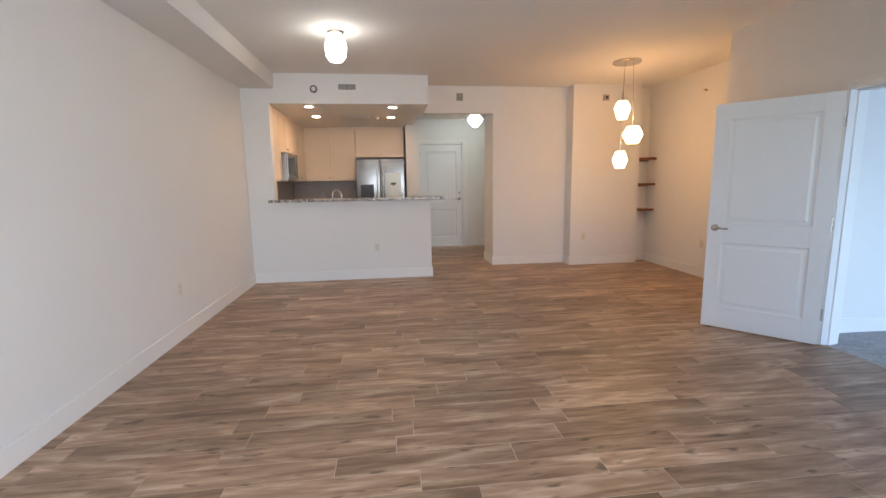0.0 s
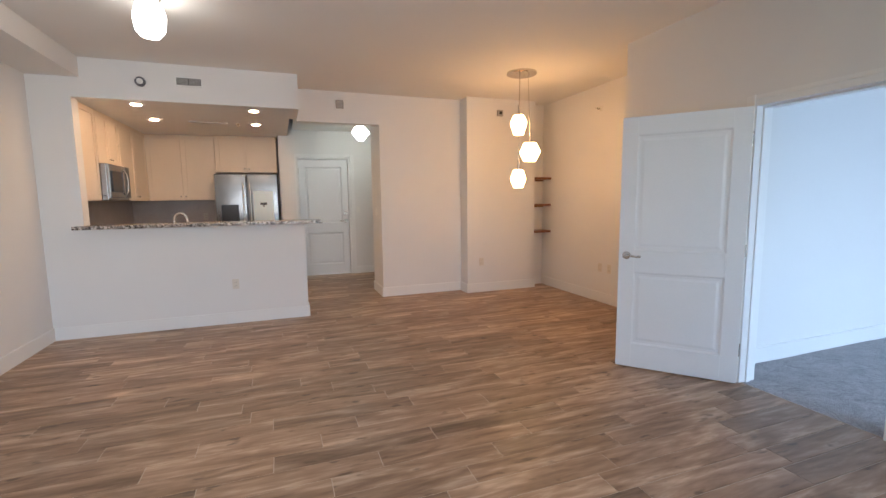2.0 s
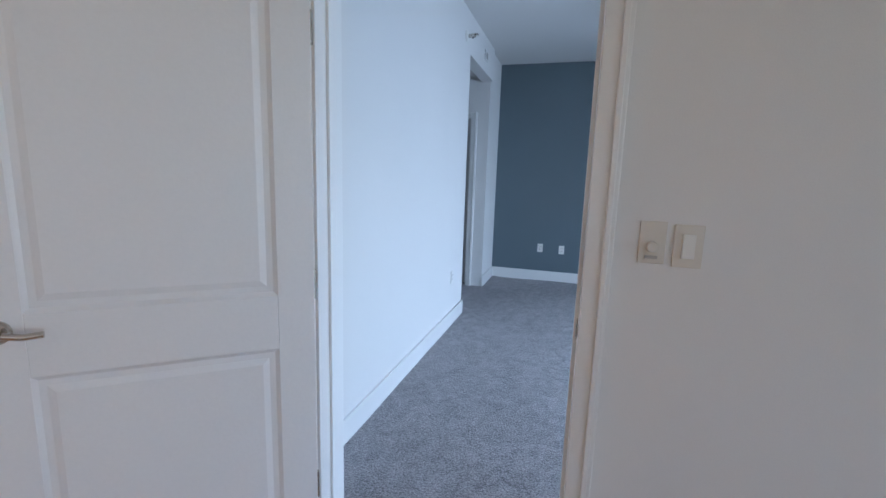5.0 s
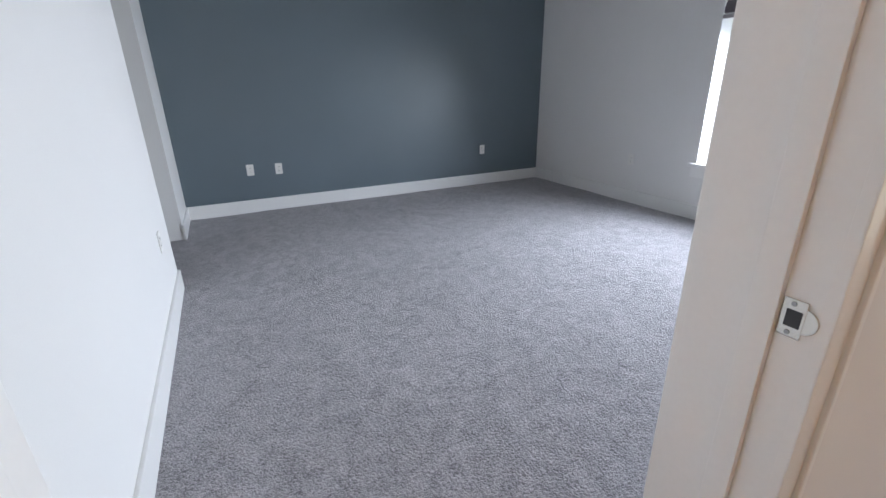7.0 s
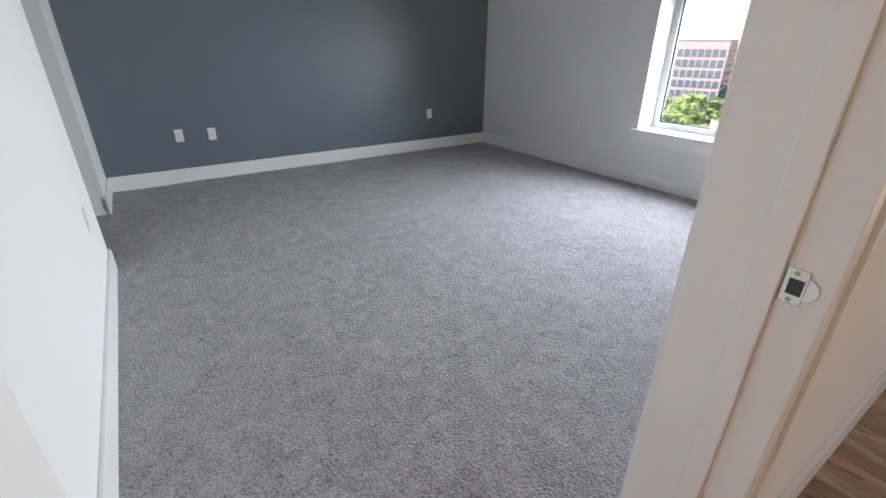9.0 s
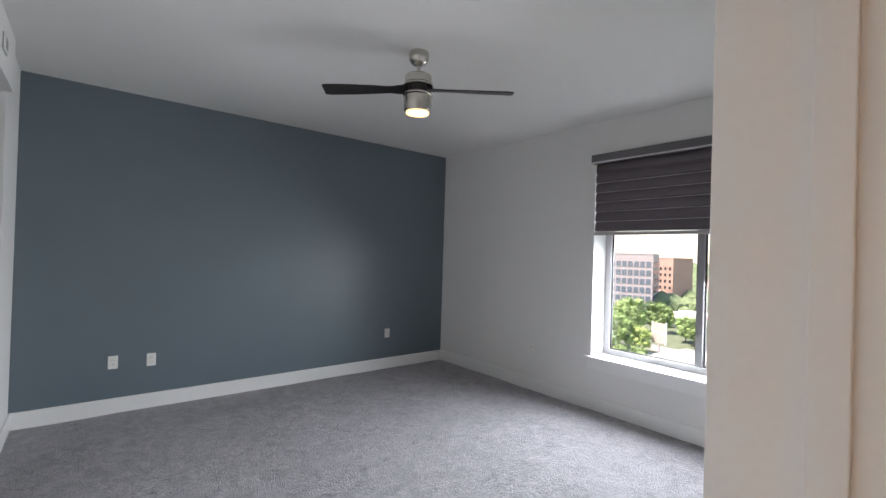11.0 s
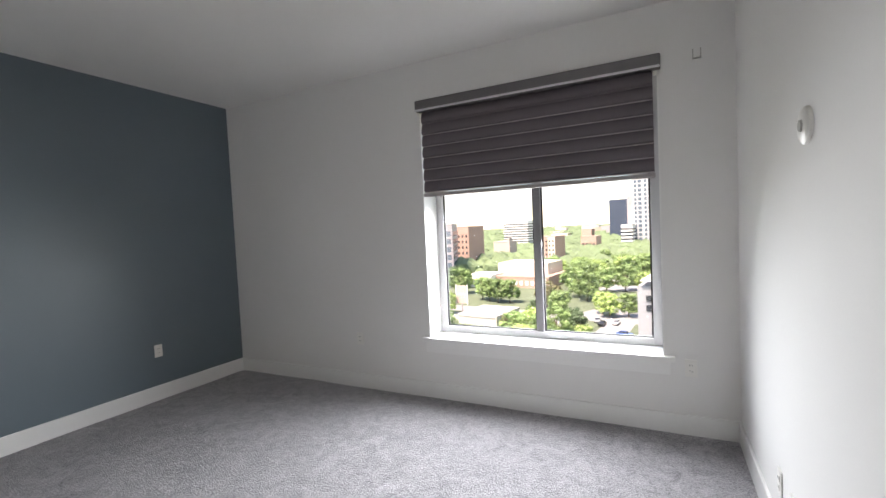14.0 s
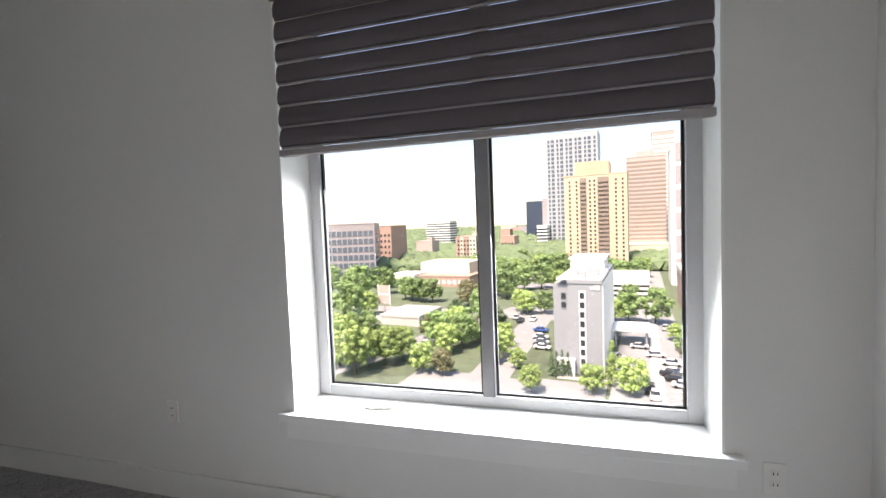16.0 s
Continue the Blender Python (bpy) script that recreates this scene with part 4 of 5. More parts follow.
pad("pavement_lot_far", 14, -240, 60, 40, ASPH, "asphalt car park behind the trees", "car park", TURN, 0.12)
pad("pavement_front", 8, -82, 16, 20, ASPH, "asphalt in front of the hotel", "car park", TURN, 0.14)
pad("pavement_walk", 1.5, -93.5, 14, 1.6, PAVE, "pale concrete walk at the hotel door", "pavement", TURN, 0.16)
pad("pavement_kerb_walk", -19.0, -150, 2.4, 160, PAVE, "pale concrete pavement beside the street", "pavement", TURN, 0.17)
pad("pavement_lot_left", 72, -148, 30, 12, PAVE, "pale concrete yard", "pavement", TURN, 0.13)
for k in range(12):
    pad("parking_line", 18 + 1.9 * k, -80 - 0.27 * k, 0.14, 5.0, LINE, "white painted parking bay line", "road marking", TURN + 30, 0.15)
for k in range(9):
    pad("parking_line", -14.6 - 0.39 * k, -84 - 2.8 * k, 4.6, 0.14, LINE, "white painted parking bay line", "road marking", TURN, 0.15)


def windows(parent, w, h, d, spots, material=None, name="window", turn=0):
    me = mesh_of(name, boxes([(-w / 2, -d, -h / 2, w / 2, d, h / 2)]), material or DGLASS)
    for x, y, z in spots:
        o = new(name, me)
        o.location, o.rotation_euler, o.parent = (x, y, z), (0, 0, radians(turn)), parent


def tower(name, x0, x1, y, top, depth, material, label, rz=TURN, category="building"):
    """A building whose front, facing the window, runs from x0 to x1 at the distance y."""
    b = thing(name, pose((x0 + x1) / 2, y, G, 0, 0, rz), label, category)
    w, h = x1 - x0, top - G
    part("wall", boxes([(-w / 2, -depth, 0, w / 2, 0, h)]), material, b)
    part("roof", boxes([(-w / 2 - 0.2, -depth - 0.2, h, w / 2 + 0.2, 0.2, h + 0.7)]), material, b)
    return b, w, h


def bands(b, w, h, depth, n, frac, material, z0=3.0, inset=0.0):
    step = (h - z0 - 1.5) / n
    for k in range(n):
        z = z0 + step * k
        part("window_band", boxes([(-w / 2 + inset, -depth + 1, z, w / 2 - inset, 0.12, z + step * frac), (-w / 2 - 0.12, -depth + 1, z, -w / 2 + inset, -inset - 0.5, z + step * frac)]), material, b)


# the slim grey and white hotel
ho, w, h = tower("hotel_building", -0.9, 6.0, -97, -12.2, 36, HGREY, "grey and white rendered slab hotel with a strip of windows")
part("side_wing", boxes([(w / 2 + 0.01, -30, 0, w / 2 + 3.4, -1.6, h - 0.4)]), HGREY, ho)
part("side_wall", boxes([(-w / 2 - 0.3, -36, 0, -w / 2 - 0.01, -0.3, h)]), HWHITE, ho, "white rendered side wall")
part("window_strip", boxes([(-0.2, 0.01, 1.5, 1.15, 0.15, h - 1.6)]), HWHITE, ho, "white vertical strip")
windows(ho, 0.95, 1.25, 0.12, [(0.5, 0.16, h - 2.6 - 2.05 * k) for k in range(8)] + [(w / 2 + 1.2, -1.5, h - 3.0 - 2 * k) for k in range(2)])
part("entrance", boxes([(-0.1, 0.16, 0, 1.1, 0.25, 1.4)]), DGLASS, ho)
part("roof_deck", boxes([(-w / 2 + 0.3, -35.5, h + 0.71, w / 2 + 2.6, -0.6, h + 0.9)]), HWHITE, ho, "bright white roof")
part("sign", boxes([(-w / 2 + 0.4, 0.02, h - 1.3, -w / 2 + 1.2, 0.2, h - 0.4), (-w / 2 + 1.4, 0.02, h - 1.2, -w / 2 + 1.6, 0.2, h - 0.4), (-w / 2 + 1.8, 0.02, h - 1.2, -w / 2 + 2.3, 0.2, h - 0.7)]), HWHITE, ho, "white sign shapes")
part("penthouse", boxes([(-2.5, -34, h + 0.9, w / 2 + 2.2, -20, h + 3.4), (-2.9, -34.5, h + 3.4, w / 2 + 2.6, -19.5, h + 3.9)]), HWHITE, ho)
for k in range(9):
    part("roof_unit", boxes([(-2.4 + (k % 3) * 2.3, -4 - 5 * (k // 3), h + 0.9, -1.0 + (k % 3) * 2.3, -2 - 5 * (k // 3), h + 1.9 + 0.3 * (k % 2))], 0.05, 1), OFFICE if k % 2 else HWHITE, ho)
part("annex", boxes([(w / 2 - 1.4, 0.01, 0, w / 2 + 2.6, 2.2, 3.4)]), HWHITE, ho)
can = thing("entrance_canopy", pose(-9.6, -124, G, 0, 0, TURN), "white curved drive-through canopy on posts", "canopy")
part("roof", boxes([(-4.4, -5, 4.2, 4.4, 5, 4.8)], 0.2), HWHITE, can)
for x, y in ((-3.8, -4), (-3.8, 4), (3.6, -4), (3.6, 4)):
    part("post", rod((x, y, 0), (x, y, 4.2), 0.3), HGREY, can)

# tan apartment tower
tb, w, h = tower("apartment_tower", -28.3, 9.9, -297, 29.5, 26, TANB, "tan brick apartment tower with dark balcony bays")
part("crown", boxes([(-8.5, -24, h + 0.7, 12.5, -2, h + 9)]), TANB, tb)
part("crown_ribs", boxes([(-8.3 + 1.6 * k, -1.99, h + 1.5, -7.6 + 1.6 * k, -1.5, h + 8.6) for k in range(13)]), TANB, tb)
for a, c in ((-8.4, -1.6), (5.2, 9.2)):
    # a flat panel on the wall; the shade of the balcony recess is its dark colour
    part("balcony_bay", boxes([(a, 0.01, 6, c, 0.25, h - 1.5)]), TAND, tb, "dark panel with balcony recess shade in its colour")
    for k in range(20):
        part("balcony", boxes([(a + 0.3, 0.25, 6.5 + k * 2.65, c - 0.3, 0.9, 7.2 + k * 2.65)]), TAND, tb)
windows(tb, 1.1, 1.3, 0.1, [(x, 0.05, 7.5 + 2.65 * k) for x in (-16.5, -12.5, -1.0 + 1.2, 3.0, 11.2, 15.6) for k in range(20)])

gt, w, h = tower("glass_tower", -25.5, 35, -560, 106, 40, mat("pale_tower_panel", (0.42, 0.42, 0.44), 0.5, vary=0.06), "tall stepped grey glass tower")
part("shoulder", boxes([(w / 2 + 0.01, -34, 0, w / 2 + 7, -3, 62)]), OFFICE, gt)
for k in range(11):
    x = -w / 2 + 2.2 + k * 5.4
    part("window_column", boxes([(x, 0.01, 4 + 5.2 * j, x + (3.6 if k % 2 else 2.4), 0.4, 7.4 + 5.2 * j) for j in range(25)]), BGLASS, gt)
bt, w, h = tower("rose_tower", -65.5, -37, -380, 49, 30, PINK, "rose granite office tower with window bands")
bands(bt, w, h, 30, 24, 0.5, TAND)
part("upper_block", boxes([(-6, -24, h + 0.7, 7, -2, h + 5)]), PINK, bt)
pt, w, h = tower("pale_rose_tower", -82, -64, -430, 76, 26, PINK, "pale rose office tower behind")
bands(pt, w, h, 26, 26, 0.5, HWHITE)
wt, w, h = tower("white_tower", -62, -40.5, -232, 33.5, 26, HWHITE, "white office tower with dark glass bays")
windows(wt, 5.0, 8.5, 0.2, [(w / 2 - 4.5, 0.05, 9 + 11 * k) for k in range(6)] + [(w / 2 - 11.5, 0.05, 9 + 11 * k) for k in range(6)], OFFICE)
db, w, h = tower("dark_tower", 54, 85, -800, 37, 40, SLAB, "plain dark blue glass slab tower")
ls, w, h = tower("striped_office", 34.8, 47, -545, -4, 20, HWHITE, "low white office with dark bands")
bands(ls, w, h, 20, 6, 0.5, DGLASS)
go, w, h = tower("grey_office", 127, 162, -254, 4, 40, OFFICE, "grey panelled office block with a window grid", 20)
windows(go, 2.6, 3.4, 0.15, [(-w / 2 + 2.4 + 3.4 * i, 0.05, 4 + 5.2 * k) for i in range(10) for k in range(6)], BGLASS)
windows(go, 2.6, 3.4, 0.15, [(-w / 2 - 0.05, -3 - 4.2 * i, 4 + 5.2 * k) for i in range(10) for k in range(6)], BGLASS, turn=90)
bo, w, h = tower("brick_office", 138, 160, -312, 2, 24, BRICK, "red brick office block")
windows(bo, 1.4, 2.0, 0.12, [(-w / 2 + 2.2 + 3.4 * i, 0.05, 5 + 4.4 * k) for i in range(6) for k in range(6)])
wm, w, h = tower("white_midrise", 171, 208, -600, 7, 26, HWHITE, "white mid-rise office with dark window bands")
bands(wm, w, h, 26, 10, 0.5, DGLASS)
rm, w, h = tower("brick_midrise", 76, 93, -330, -8.6, 22, BRICK, "red brick and cream mid-rise block")
part("cream_bay", boxes([(-w / 2, 0.01, 0, -w / 2 + 5.5, 0.3, h), (2.0, 0.01, 0, 4.4, 0.3, h)]), CREAM, rm)
windows(rm, 1.2, 1.6, 0.14, [(-w / 2 + 1.5 + 2.6 * i, 0.25, 4 + 3.3 * k) for i in range(6) for k in range(6)])
ch, w, h = tower("stone_church", 137, 151, -400, -14, 22, PINK, "brown stone church with a square tower")
part("bell_tower", boxes([(-w / 2 - 3, -6, 0, -w / 2 - 0.01, 0, h + 4)]), PINK, ch)
ar, w, h = tower("brick_hall", 57, 92, -226, -26.6, 34, BRICK, "long red brick hall with a pale upper storey")
part("upper_storey", boxes([(-w / 2 + 4, -33, h + 0.7, w / 2 - 1, -10, h + 7)]), CREAM, ar, "cream clad upper storey")
windows(ar, 1.6, 2.2, 0.12, [(-w / 2 + 2.5 + 3.2 * i, 0.05, 2.6) for i in range(10)], HWHITE)
wh, w, h = tower("white_low_house", 88, 103, -224, -25.5, 16, HWHITE, "low white building with a brick front")
part("front", boxes([(-w / 2 + 1, 0.01, 0, w / 2 - 6, 0.25, 4)]), BRICK, wh)
windows(wh, 1.2, 1.6, 0.14, [(-w / 2 + 2 + 2.6 * i, 0.25, 2.6) for i in range(5)])
pk, w, h = tower("parking_deck", -24, -4, -190, -23, 24, HWHITE, "white concrete parking deck")
bands(pk, w, h, 24, 3, 0.45, DGLASS, 1.5)
rb, w, h = tower("brick_corner_block", -48, -31.5, -168, -18.5, 26, BRICK, "red brick corner building with a pale cornice")
part("cornice", boxes([(-w / 2 - 0.4, -26.4, h - 0.6, w / 2 + 0.4, 0.4, h + 1.0)]), PAVE, rb)
windows(rb, 1.6, 2.2, 0.14, [(w / 2 - 2 - 3 * i, 0.05, 3 + 3.7 * k) for i in range(4) for k in range(3)])
dm, w, h = tower("low_dome_hall", -62, -34, -350, -19, 30, CREAM, "low hall with a pale curved roof")
lr, w, h = tower("flat_roof_shop", 54, 69, -136, -29.2, 18, PAVE, "flat-roofed pale shop with a light roof")
part("roof_deck", boxes([(-w / 2 + 0.2, -17.6, h + 0.71, w / 2 - 0.2, -0.3, h + 0.85)]), PAVE, lr)
fm, w, h = tower("brick_block_far", 66, 82, -480, -14, 20, BRICK, "small red brick block among trees")
windows(fm, 2.0, 2.0, 0.12, [(-w / 2 + 2.5 + 3.6 * i, 0.05, 6 + 4.5 * k) for i in range(4) for k in range(2)])
rnd = random.Random(11)
for k in range(26):
    d = rnd.uniform(650, 2200)
    a = radians(rnd.uniform(-2, 34))
    x, y = 4.5 + d * math.sin(a), -d * math.cos(a)
    tower("distant_block", x - rnd.uniform(8, 25), x + rnd.uniform(8, 25), y, G + rnd.uniform(10, 26), 20, rnd.choice((HWHITE, BRICK, PAVE, OFFICE, CREAM)), "small distant building among trees")
bb = thing("billboard", pose(75, -154, G, 0, 0, TURN), "white framed roadside billboard on a post", "billboard")
part("post", rod((0, 0, 0), (0, 0, 6), 0.3), OFFICE, bb)
part("panel", boxes([(-2.4, -0.3, 4.0, 2.4, 0.3, 7.4), (-2.4, -0.3, 8.0, 2.4, 0.3, 11.0)]), PINK, bb)
part("frame", boxes([(-2.7, -0.25, 3.6, -2.41, 0.25, 11.4), (2.41, -0.25, 3.6, 2.7, 0.25, 11.4), (-2.4, -0.25, 7.41, 2.4, 0.25, 7.99)]), HWHITE, bb)


# trees
def crown_mesh(seed, r, h, base, material, clumps=64, leaves=3600, cone=False):
    q = random.Random(seed)
    bm = bmesh.new()
    lv, lf = [], []
    centres = []
    for k in range(clumps):
        u = q.random()
        z = base + (h - base) * u
        rr = r * ((1 - u) if cone else math.sqrt(max(0.05, 1 - (2 * u - 0.85) ** 2 / 1.6)))
        a, f = q.uniform(0, 6.283), math.sqrt(q.random()) * 0.92
        centres.append((Vector((rr * f * math.cos(a), rr * f * math.sin(a), z)), r * q.uniform(0.13, 0.25) * (0.7 if cone else 1)))
    for c, s in centres:
        n0 = len(bm.verts)
        res = bmesh.ops.create_icosphere(bm, subdivisions=1, radius=s)
        for v in res["verts"]:
            v.co *= q.uniform(0.7, 1.15)
            v.co.z *= 0.75
            v.co += c
    me = bpy.data.meshes.new("crown_core")
    bm.to_mesh(me)
    bm.free()
    vs = [tuple(v.co) for v in me.vertices]
    fs = [tuple(p.vertices) for p in me.polygons]
    for k in range(leaves):
        c, s = q.choice(centres)
        d = Vector((q.gauss(0, 1), q.gauss(0, 1), q.gauss(0, 0.8))).normalized()
        p = c + d * s * q.uniform(0.75, 1.6)
        t1 = Vector((q.gauss(0, 1), q.gauss(0, 1), q.gauss(0, 1))).normalized()
        t2 = d.cross(t1).normalized()
        e = r * q.uniform(0.03, 0.06)
        i = len(vs)
        vs += [tuple(p + t1 * e), tuple(p + t2 * e * 0.6), tuple(p - t1 * e), tuple(p - t2 * e * 0.6 + d * e * 0.4)]
        fs.append((i, i + 1, i + 2, i + 3))
    out = bpy.data.meshes.new("crown")
    out.from_pydata(vs, [], fs)
    out.materials.append(material)
    return out


def tree(seed, r, h, material, label, cone=False):
    t = thing("tree", pose(0, 0, -500), label, "tree", "town trees")
    q = random.Random(seed)
    base = h * (0.08 if cone else 0.28)
    bm = lathe([(0.05 * r + 0.05, 0), (0.035 * r + 0.04, base), (0.02 * r, h * 0.7)], 8)
    for k in range(0 if cone else 5):
        a = k * 1.26 + q.random()
        rod((0, 0, base * (0.9 + 0.25 * k)), (0.6 * r * math.cos(a), 0.6 * r * math.sin(a), base * 1.4 + 0.1 * h * k), 0.018 * r + 0.03, bm, 6)
    part("trunk", bm, BARK, t)
    c = new("crown", crown_mesh(seed, r, h, base, material, cone=cone))
    c.parent = t
    return t


kinds = {"g": [tree(s, 4.6, 10.0, LEAF[0], "round-crowned green street tree in full leaf") for s in (1, 2)],
         "b": [tree(s, 4.2, 9.0, LEAF[1], "bright spring-green street tree") for s in (3, 4)],
         "d": [tree(s, 3.8, 8.0, LEAF[2], "dark green tree in full leaf") for s in (5,)],
         "r": [tree(s, 3.8, 8.0, LEAF[3], "russet-green young street tree") for s in (6,)],
         "c": [tree(s, 1.9, 9.0, LEAF[2], "narrow dark green conifer tree", True) for s in (7,)],
         "y": [tree(s, 2.0, 8.5, LEAF[1], "narrow bright green columnar tree", True) for s in (8,)]}
used = set()
rnd = random.Random(5)


def plant(kind, x, y, s):
    t = rnd.choice(kinds[kind])
    m = pose(x, y, G + 0.0, 0, 0, rnd.uniform(0, 360))
    if t.name not in used:
        used.add(t.name)
        t.matrix_basis = m
        t.scale = (s, s, s)
    else:
        keep = tuple(t.scale)
        t.scale = (s, s, s)
        copy_thing(t, m)
        t.scale = keep


for row_ in ("b 60 -93 1.35", "b 53 -88 1.2", "g 57 -100 1.2", "b 49 -96 1.0", "b 46 -100 .9", "b 38 -92 .75", "r 33 -91 .7", "b 37 -107 .85", "g 42 -116 .9", "r 46 -121 .8", "b 38 -123 1.0", "g 34 -113 .9",
             "g 31 -120 1.0", "d 45 -150 .8", "g 86 -146 1.3", "g 92 -152 1.3", "b 80 -150 1.0", "g 98 -172 1.4", "g 104 -190 1.5", "g 96 -200 1.3", "g 74 -182 1.0", "g 69 -179 1.0", "g 64 -180 1.0", "g 79 -186 1.0",
             "r 46 -172 1.3", "r 42 -166 1.2", "g 36 -150 1.0", "b 21 -158 .9", "b 24 -163 .9", "g 33 -190 1.2", "g 38 -200 1.2", "d 27 -128 .9", "d 29 -134 .9", "b 23 -116 .7", "b 22 -107 .75", "b 24 -101 .7", "g 15 -160 .8",
             "b 13 -84.5 .6", "b 1.6 -86 .62", "b -5.4 -87 .75", "y -2.6 -96 .95", "y -2.2 -91 .8", "c 8.6 -94.5 .62", "c 7.4 -94.5 .66", "c 6.2 -94.7 .6", "c 9.6 -95 .7", "d .7 -93.6 .34", "b 17.5 -99 .5",
             "g -12 -150 .9", "b -8 -150 .8", "g -19.5 -148 1.1", "g -14.5 -172 .9", "g -22 -225 1.2", "g -27 -240 1.2", "g -17 -235 1.2", "b -21 -128 .5", "r -20 -112 .4", "g -20.5 -118 .4",
             "g 28 -215 1.2", "g 20 -220 1.2", "b 12 -218 1.0", "g 44 -215 1.2"):
    k_, x_, y_, s_ = row_.split()
    plant(k_, float(x_), float(y_), float(s_))
for k in range(110):
    d, a = rnd.uniform(235, 340), radians(rnd.uniform(-8, 33))
    x, y = 4.5 + d * math.sin(a), -d * math.cos(a)
    if -34 < x < 13 and y < -282 or 50 < x < 100 and -265 < y < -215 or 100 < x < 175 and y < -225 or 74 < x < 96:
        continue
    plant(rnd.choice("gggbd"), x, y, rnd.uniform(0.9, 1.4))

vs, fs = [], []
ico = bmesh.new()
bmesh.ops.create_icosphere(ico, subdivisions=1, radius=1.0)
iv, fi = [v.co.copy() for v in ico.verts], [tuple(v.index for v in f.verts) for f in ico.faces]
ico.free()
for k in range(11000):
    d = 300 * math.exp(rnd.uniform(0, 2.5))
    a = radians(rnd.uniform(-16, 37))
    c = Vector((4.5 + d * math.sin(a), -d * math.cos(a), G + rnd.uniform(2, 6)))
    s = rnd.uniform(3.5, 8) * (1 + d / 2500)
    i = len(vs)
    vs += [tuple(c + Vector((v.x * s * rnd.uniform(0.7, 1.2), v.y * s * rnd.uniform(0.7, 1.2), v.z * s * 0.7 * rnd.uniform(0.7, 1.2)))) for v in iv]
    fs += [tuple(i + q for q in f) for f in fi]
me = bpy.data.meshes.new("far_woods")
me.from_pydata(vs, [], fs)
me.materials.append(mat("far_woods_green", (0.125, 0.175, 0.09), 0.9, vary=0.45, scale=0.03, grain=0.3))
tagged(new("far_woods", me), "green tree canopy spreading to the horizon", "woods", kind="stuff")


# cars
def car(material, label, m, s=1.0):
    c = thing("car", m, label, "car", "parked cars")
    bm = bmesh.new()
    box(bm, -0.9, -2.2, 0.35, 0.9, 2.2, 0.95, 0.16)
    part("body", bm, material, c)
    bm = bmesh.new()
    lo = [bm.verts.new(p) for p in ((-0.8, -1.5, 0.94), (0.8, -1.5, 0.94), (0.8, 1.2, 0.94), (-0.8, 1.2, 0.94))]
    hi = [bm.verts.new(p) for p in ((-0.62, -1.05, 1.42), (0.62, -1.05, 1.42), (0.62, 0.5, 1.42), (-0.62, 0.5, 1.42))]
    for k in range(4):
        bm.faces.new((lo[k], lo[(k + 1) % 4], hi[(k + 1) % 4], hi[k]))
    bm.faces.new(hi)
    part("windows", bm, DGLASS, c)
    part("roof", boxes([(-0.62, -1.05, 1.421, 0.62, 0.5, 1.47)], 0.02, 1), material, c)
    for x in (-0.85, 0.85):
        for y in (-1.4, 1.4):
            part("wheel", lathe([(0.33, -0.1), (0.33, 0.1)], 12, at=(x, y, 0.34), axis="X"), DARK, c)
    return c


first = {}
for row_ in ("0 -9.3 -86 0", "1 -8.6 -93 0", "1 -9.0 -89.5 0", "0 -15.4 -92 80", "1 -14.8 -95.5 80", "1 -14.3 -98.5 80", "0 -13.6 -112 100", "2 -11 -119 90", "1 -3.9 -103 88", "1 -4.2 -106 88", "2 -4.6 -109 88", "2 -3.6 -100 88",
             "0 -16 -106 85", "3 -33 -262 0", "3 -34 -268 0", "4 14.5 -133 80", "0 14.0 -125 84", "1 13.6 -122 84", "2 13.4 -119.5 84", "1 13.2 -117 84", "0 12.9 -114.6 84", "0 45.5 -110 -24", "0 44.5 -113 -24", "1 42 -97 60",
             "1 22 -145 0", "2 24 -150 10", "0 18 -148 0", "1 17 -240 80", "0 21 -241 80", "2 25 -242 80", "3 29 -243 80", "0 9 -240 80", "1 90 -150 40", "2 86 -143 40", "0 -15.2 -100 80", "2 -20.8 -140 0"):
    k_, x_, y_, r_ = row_.split()
    m = pose(float(x_), float(y_), G + 0.16, 0, 0, TURN + float(r_))
    if k_ in first:
        copy_thing(first[k_], m)
    else:
        first[k_] = car(CARC[int(k_)], ("white", "black", "silver", "red", "blue")[int(k_)] + " car seen small from above on the asphalt", m)


# ---- wood-look floor tiles ----
PW, PL, GAP = 0.1545, 0.915, 0.0036
floor = tagged(new("floor"), "brown wood-look porcelain plank floor", "floor", kind="structure")
variants = {}
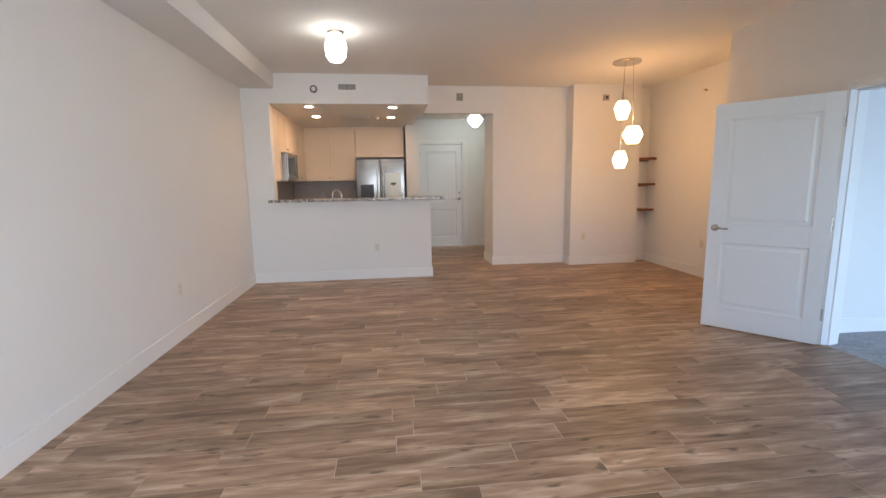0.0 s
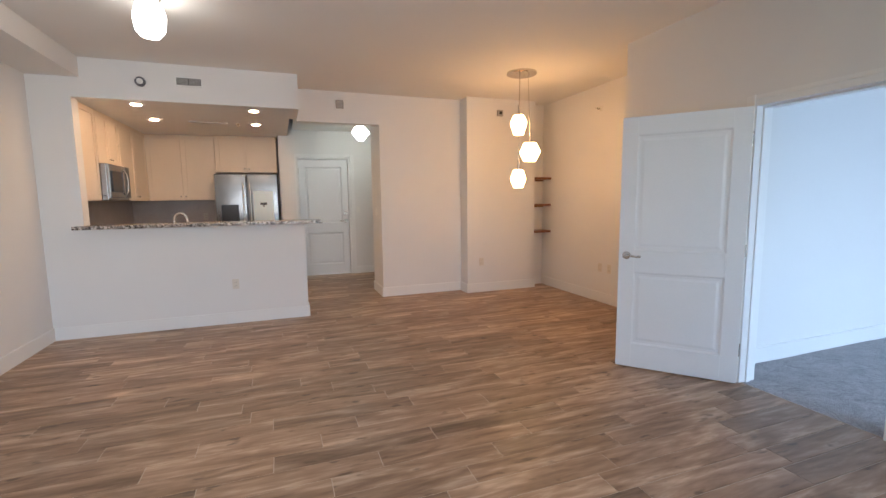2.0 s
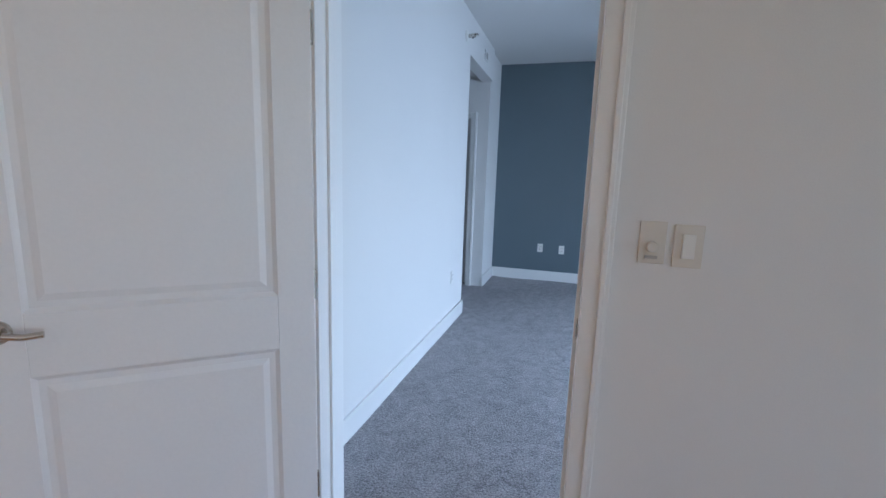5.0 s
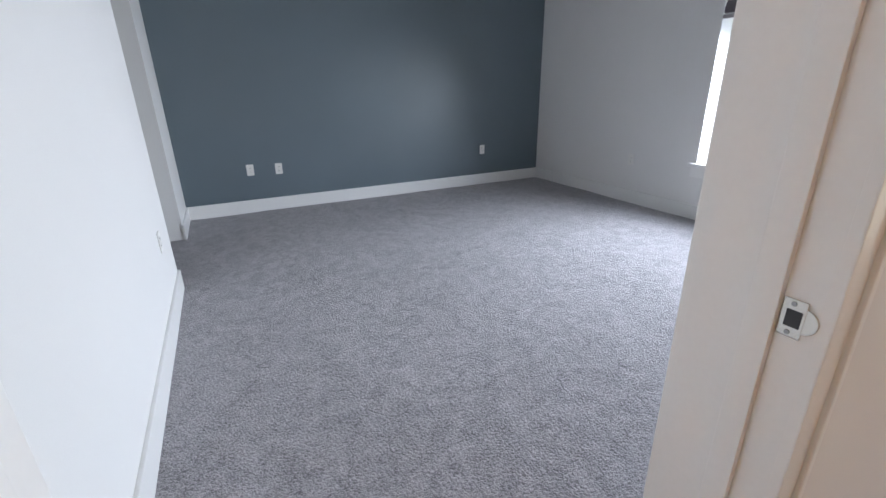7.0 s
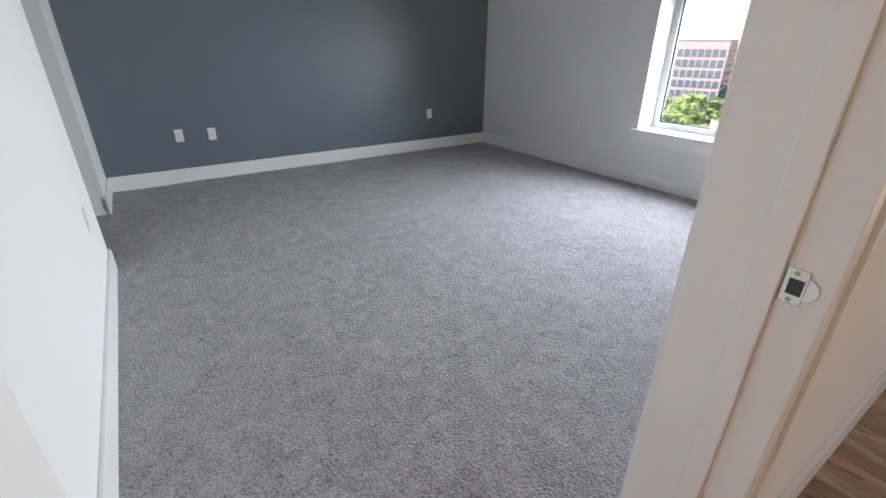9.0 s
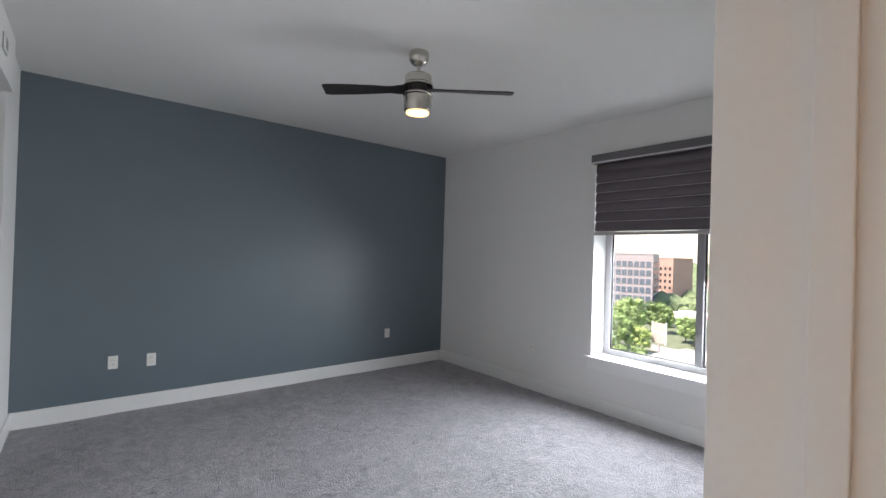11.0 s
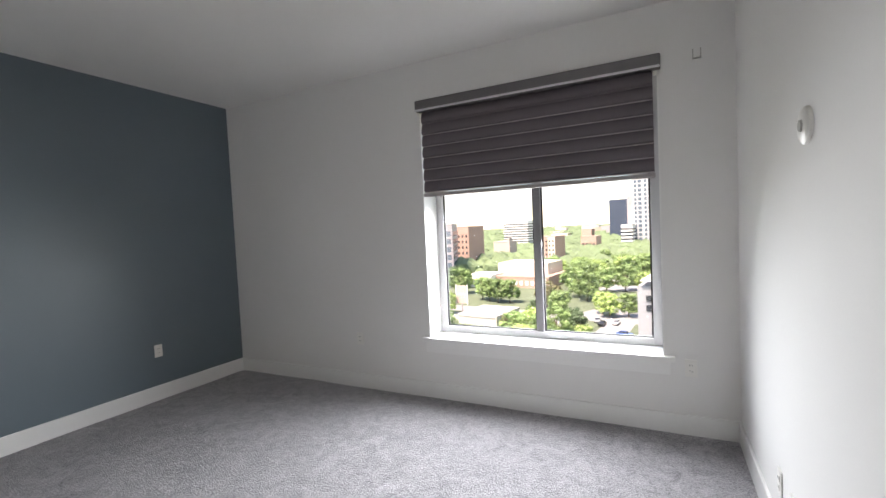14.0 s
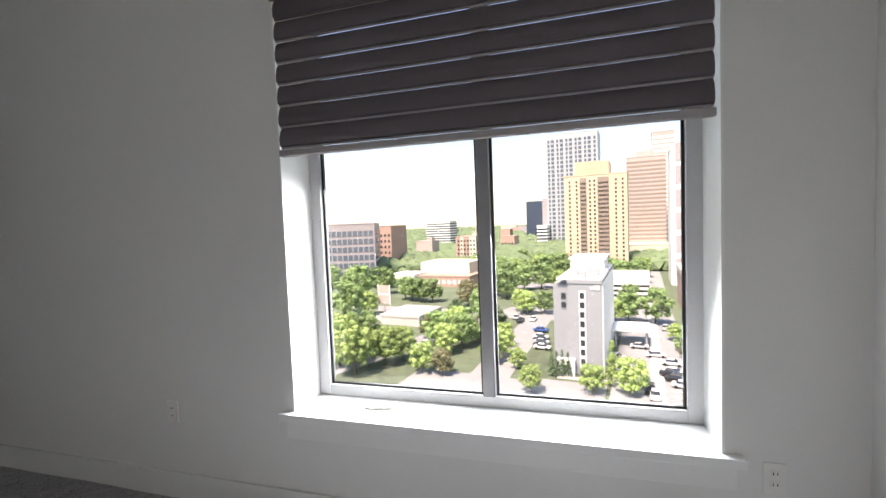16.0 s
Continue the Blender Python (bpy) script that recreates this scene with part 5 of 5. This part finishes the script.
# where an end joint lies in some rows of planks
ENDS = {16: 3.237, 17: 2.86, 18: 2.98, 19: 2.71, 20: 3.21, 21: 2.6, 22: 2.7, 23: 0.75, 24: 0.89, 25: 0.145, 26: 0.37, 27: 0.645, 28: 0.09, 29: 0.356, 30: 0.588}


def plank_mesh(l, w):
    key = (round(l, 3), round(w, 3))
    if key not in variants:
        bm = bmesh.new()
        h = 0.0012
        lo = [bm.verts.new((x, y, -0.011)) for x, y in ((0, 0), (l, 0), (l, w), (0, w))]
        mi = [bm.verts.new((x, y, -h)) for x, y in ((0, 0), (l, 0), (l, w), (0, w))]
        hi = [bm.verts.new((x, y, 0)) for x, y in ((h, h), (l - h, h), (l - h, w - h), (h, w - h))]
        for a, b in ((lo, mi), (mi, hi)):
            for k in range(4):
                bm.faces.new((a[k], a[(k + 1) % 4], b[(k + 1) % 4], b[k]))
        bm.faces.new(hi)
        variants[key] = mesh_of("plank", bm, PLANK)
    return variants[key]


rng = random.Random(4)
rest_v, rest_f = [], []
row, y = 0, 2.05 - 21 * PW
count = 0
while y < NY - 0.01:
    y0 = max(y, FY)
    w = min(y + PW, NY) - y0
    x1 = DX + 0.0 if y < 4.33 - PW else 4.24
    if y >= 7.0:
        x1 = 3.2
    x = ENDS.get(row, rng.uniform(0, PL)) - 7 * PL
    while x < x1 - 0.02:
        a, b = max(x, WX), min(x + PL, x1)
        if b - a > 0.008:
            if y < 4.6 and count < 300:
                p = new("plank", plank_mesh(b - a - GAP, w - GAP))
                p.location = (a, y0, 0)
                p.parent = floor
                count += 1
            else:
                i = len(rest_v)
                rest_v += [(a, y0, 0), (b - GAP, y0, 0), (b - GAP, y0 + w - GAP, 0), (a, y0 + w - GAP, 0), (a, y0, -0.011), (b - GAP, y0, -0.011), (b - GAP, y0 + w - GAP, -0.011), (a, y0 + w - GAP, -0.011)]
                rest_f += [(i, i + 1, i + 2, i + 3)] + [(i + k, i + 4 + k, i + 4 + (k + 1) % 4, i + (k + 1) % 4) for k in range(4)]
        x += PL
    row += 1
    y += PW
me = bpy.data.meshes.new("planks_beyond")
me.from_pydata(rest_v, [], rest_f)
me.materials.append(PLANK)
far = tagged(new("planks_beyond", me), "more wood-look planks", kind="stuff")
far.parent = floor
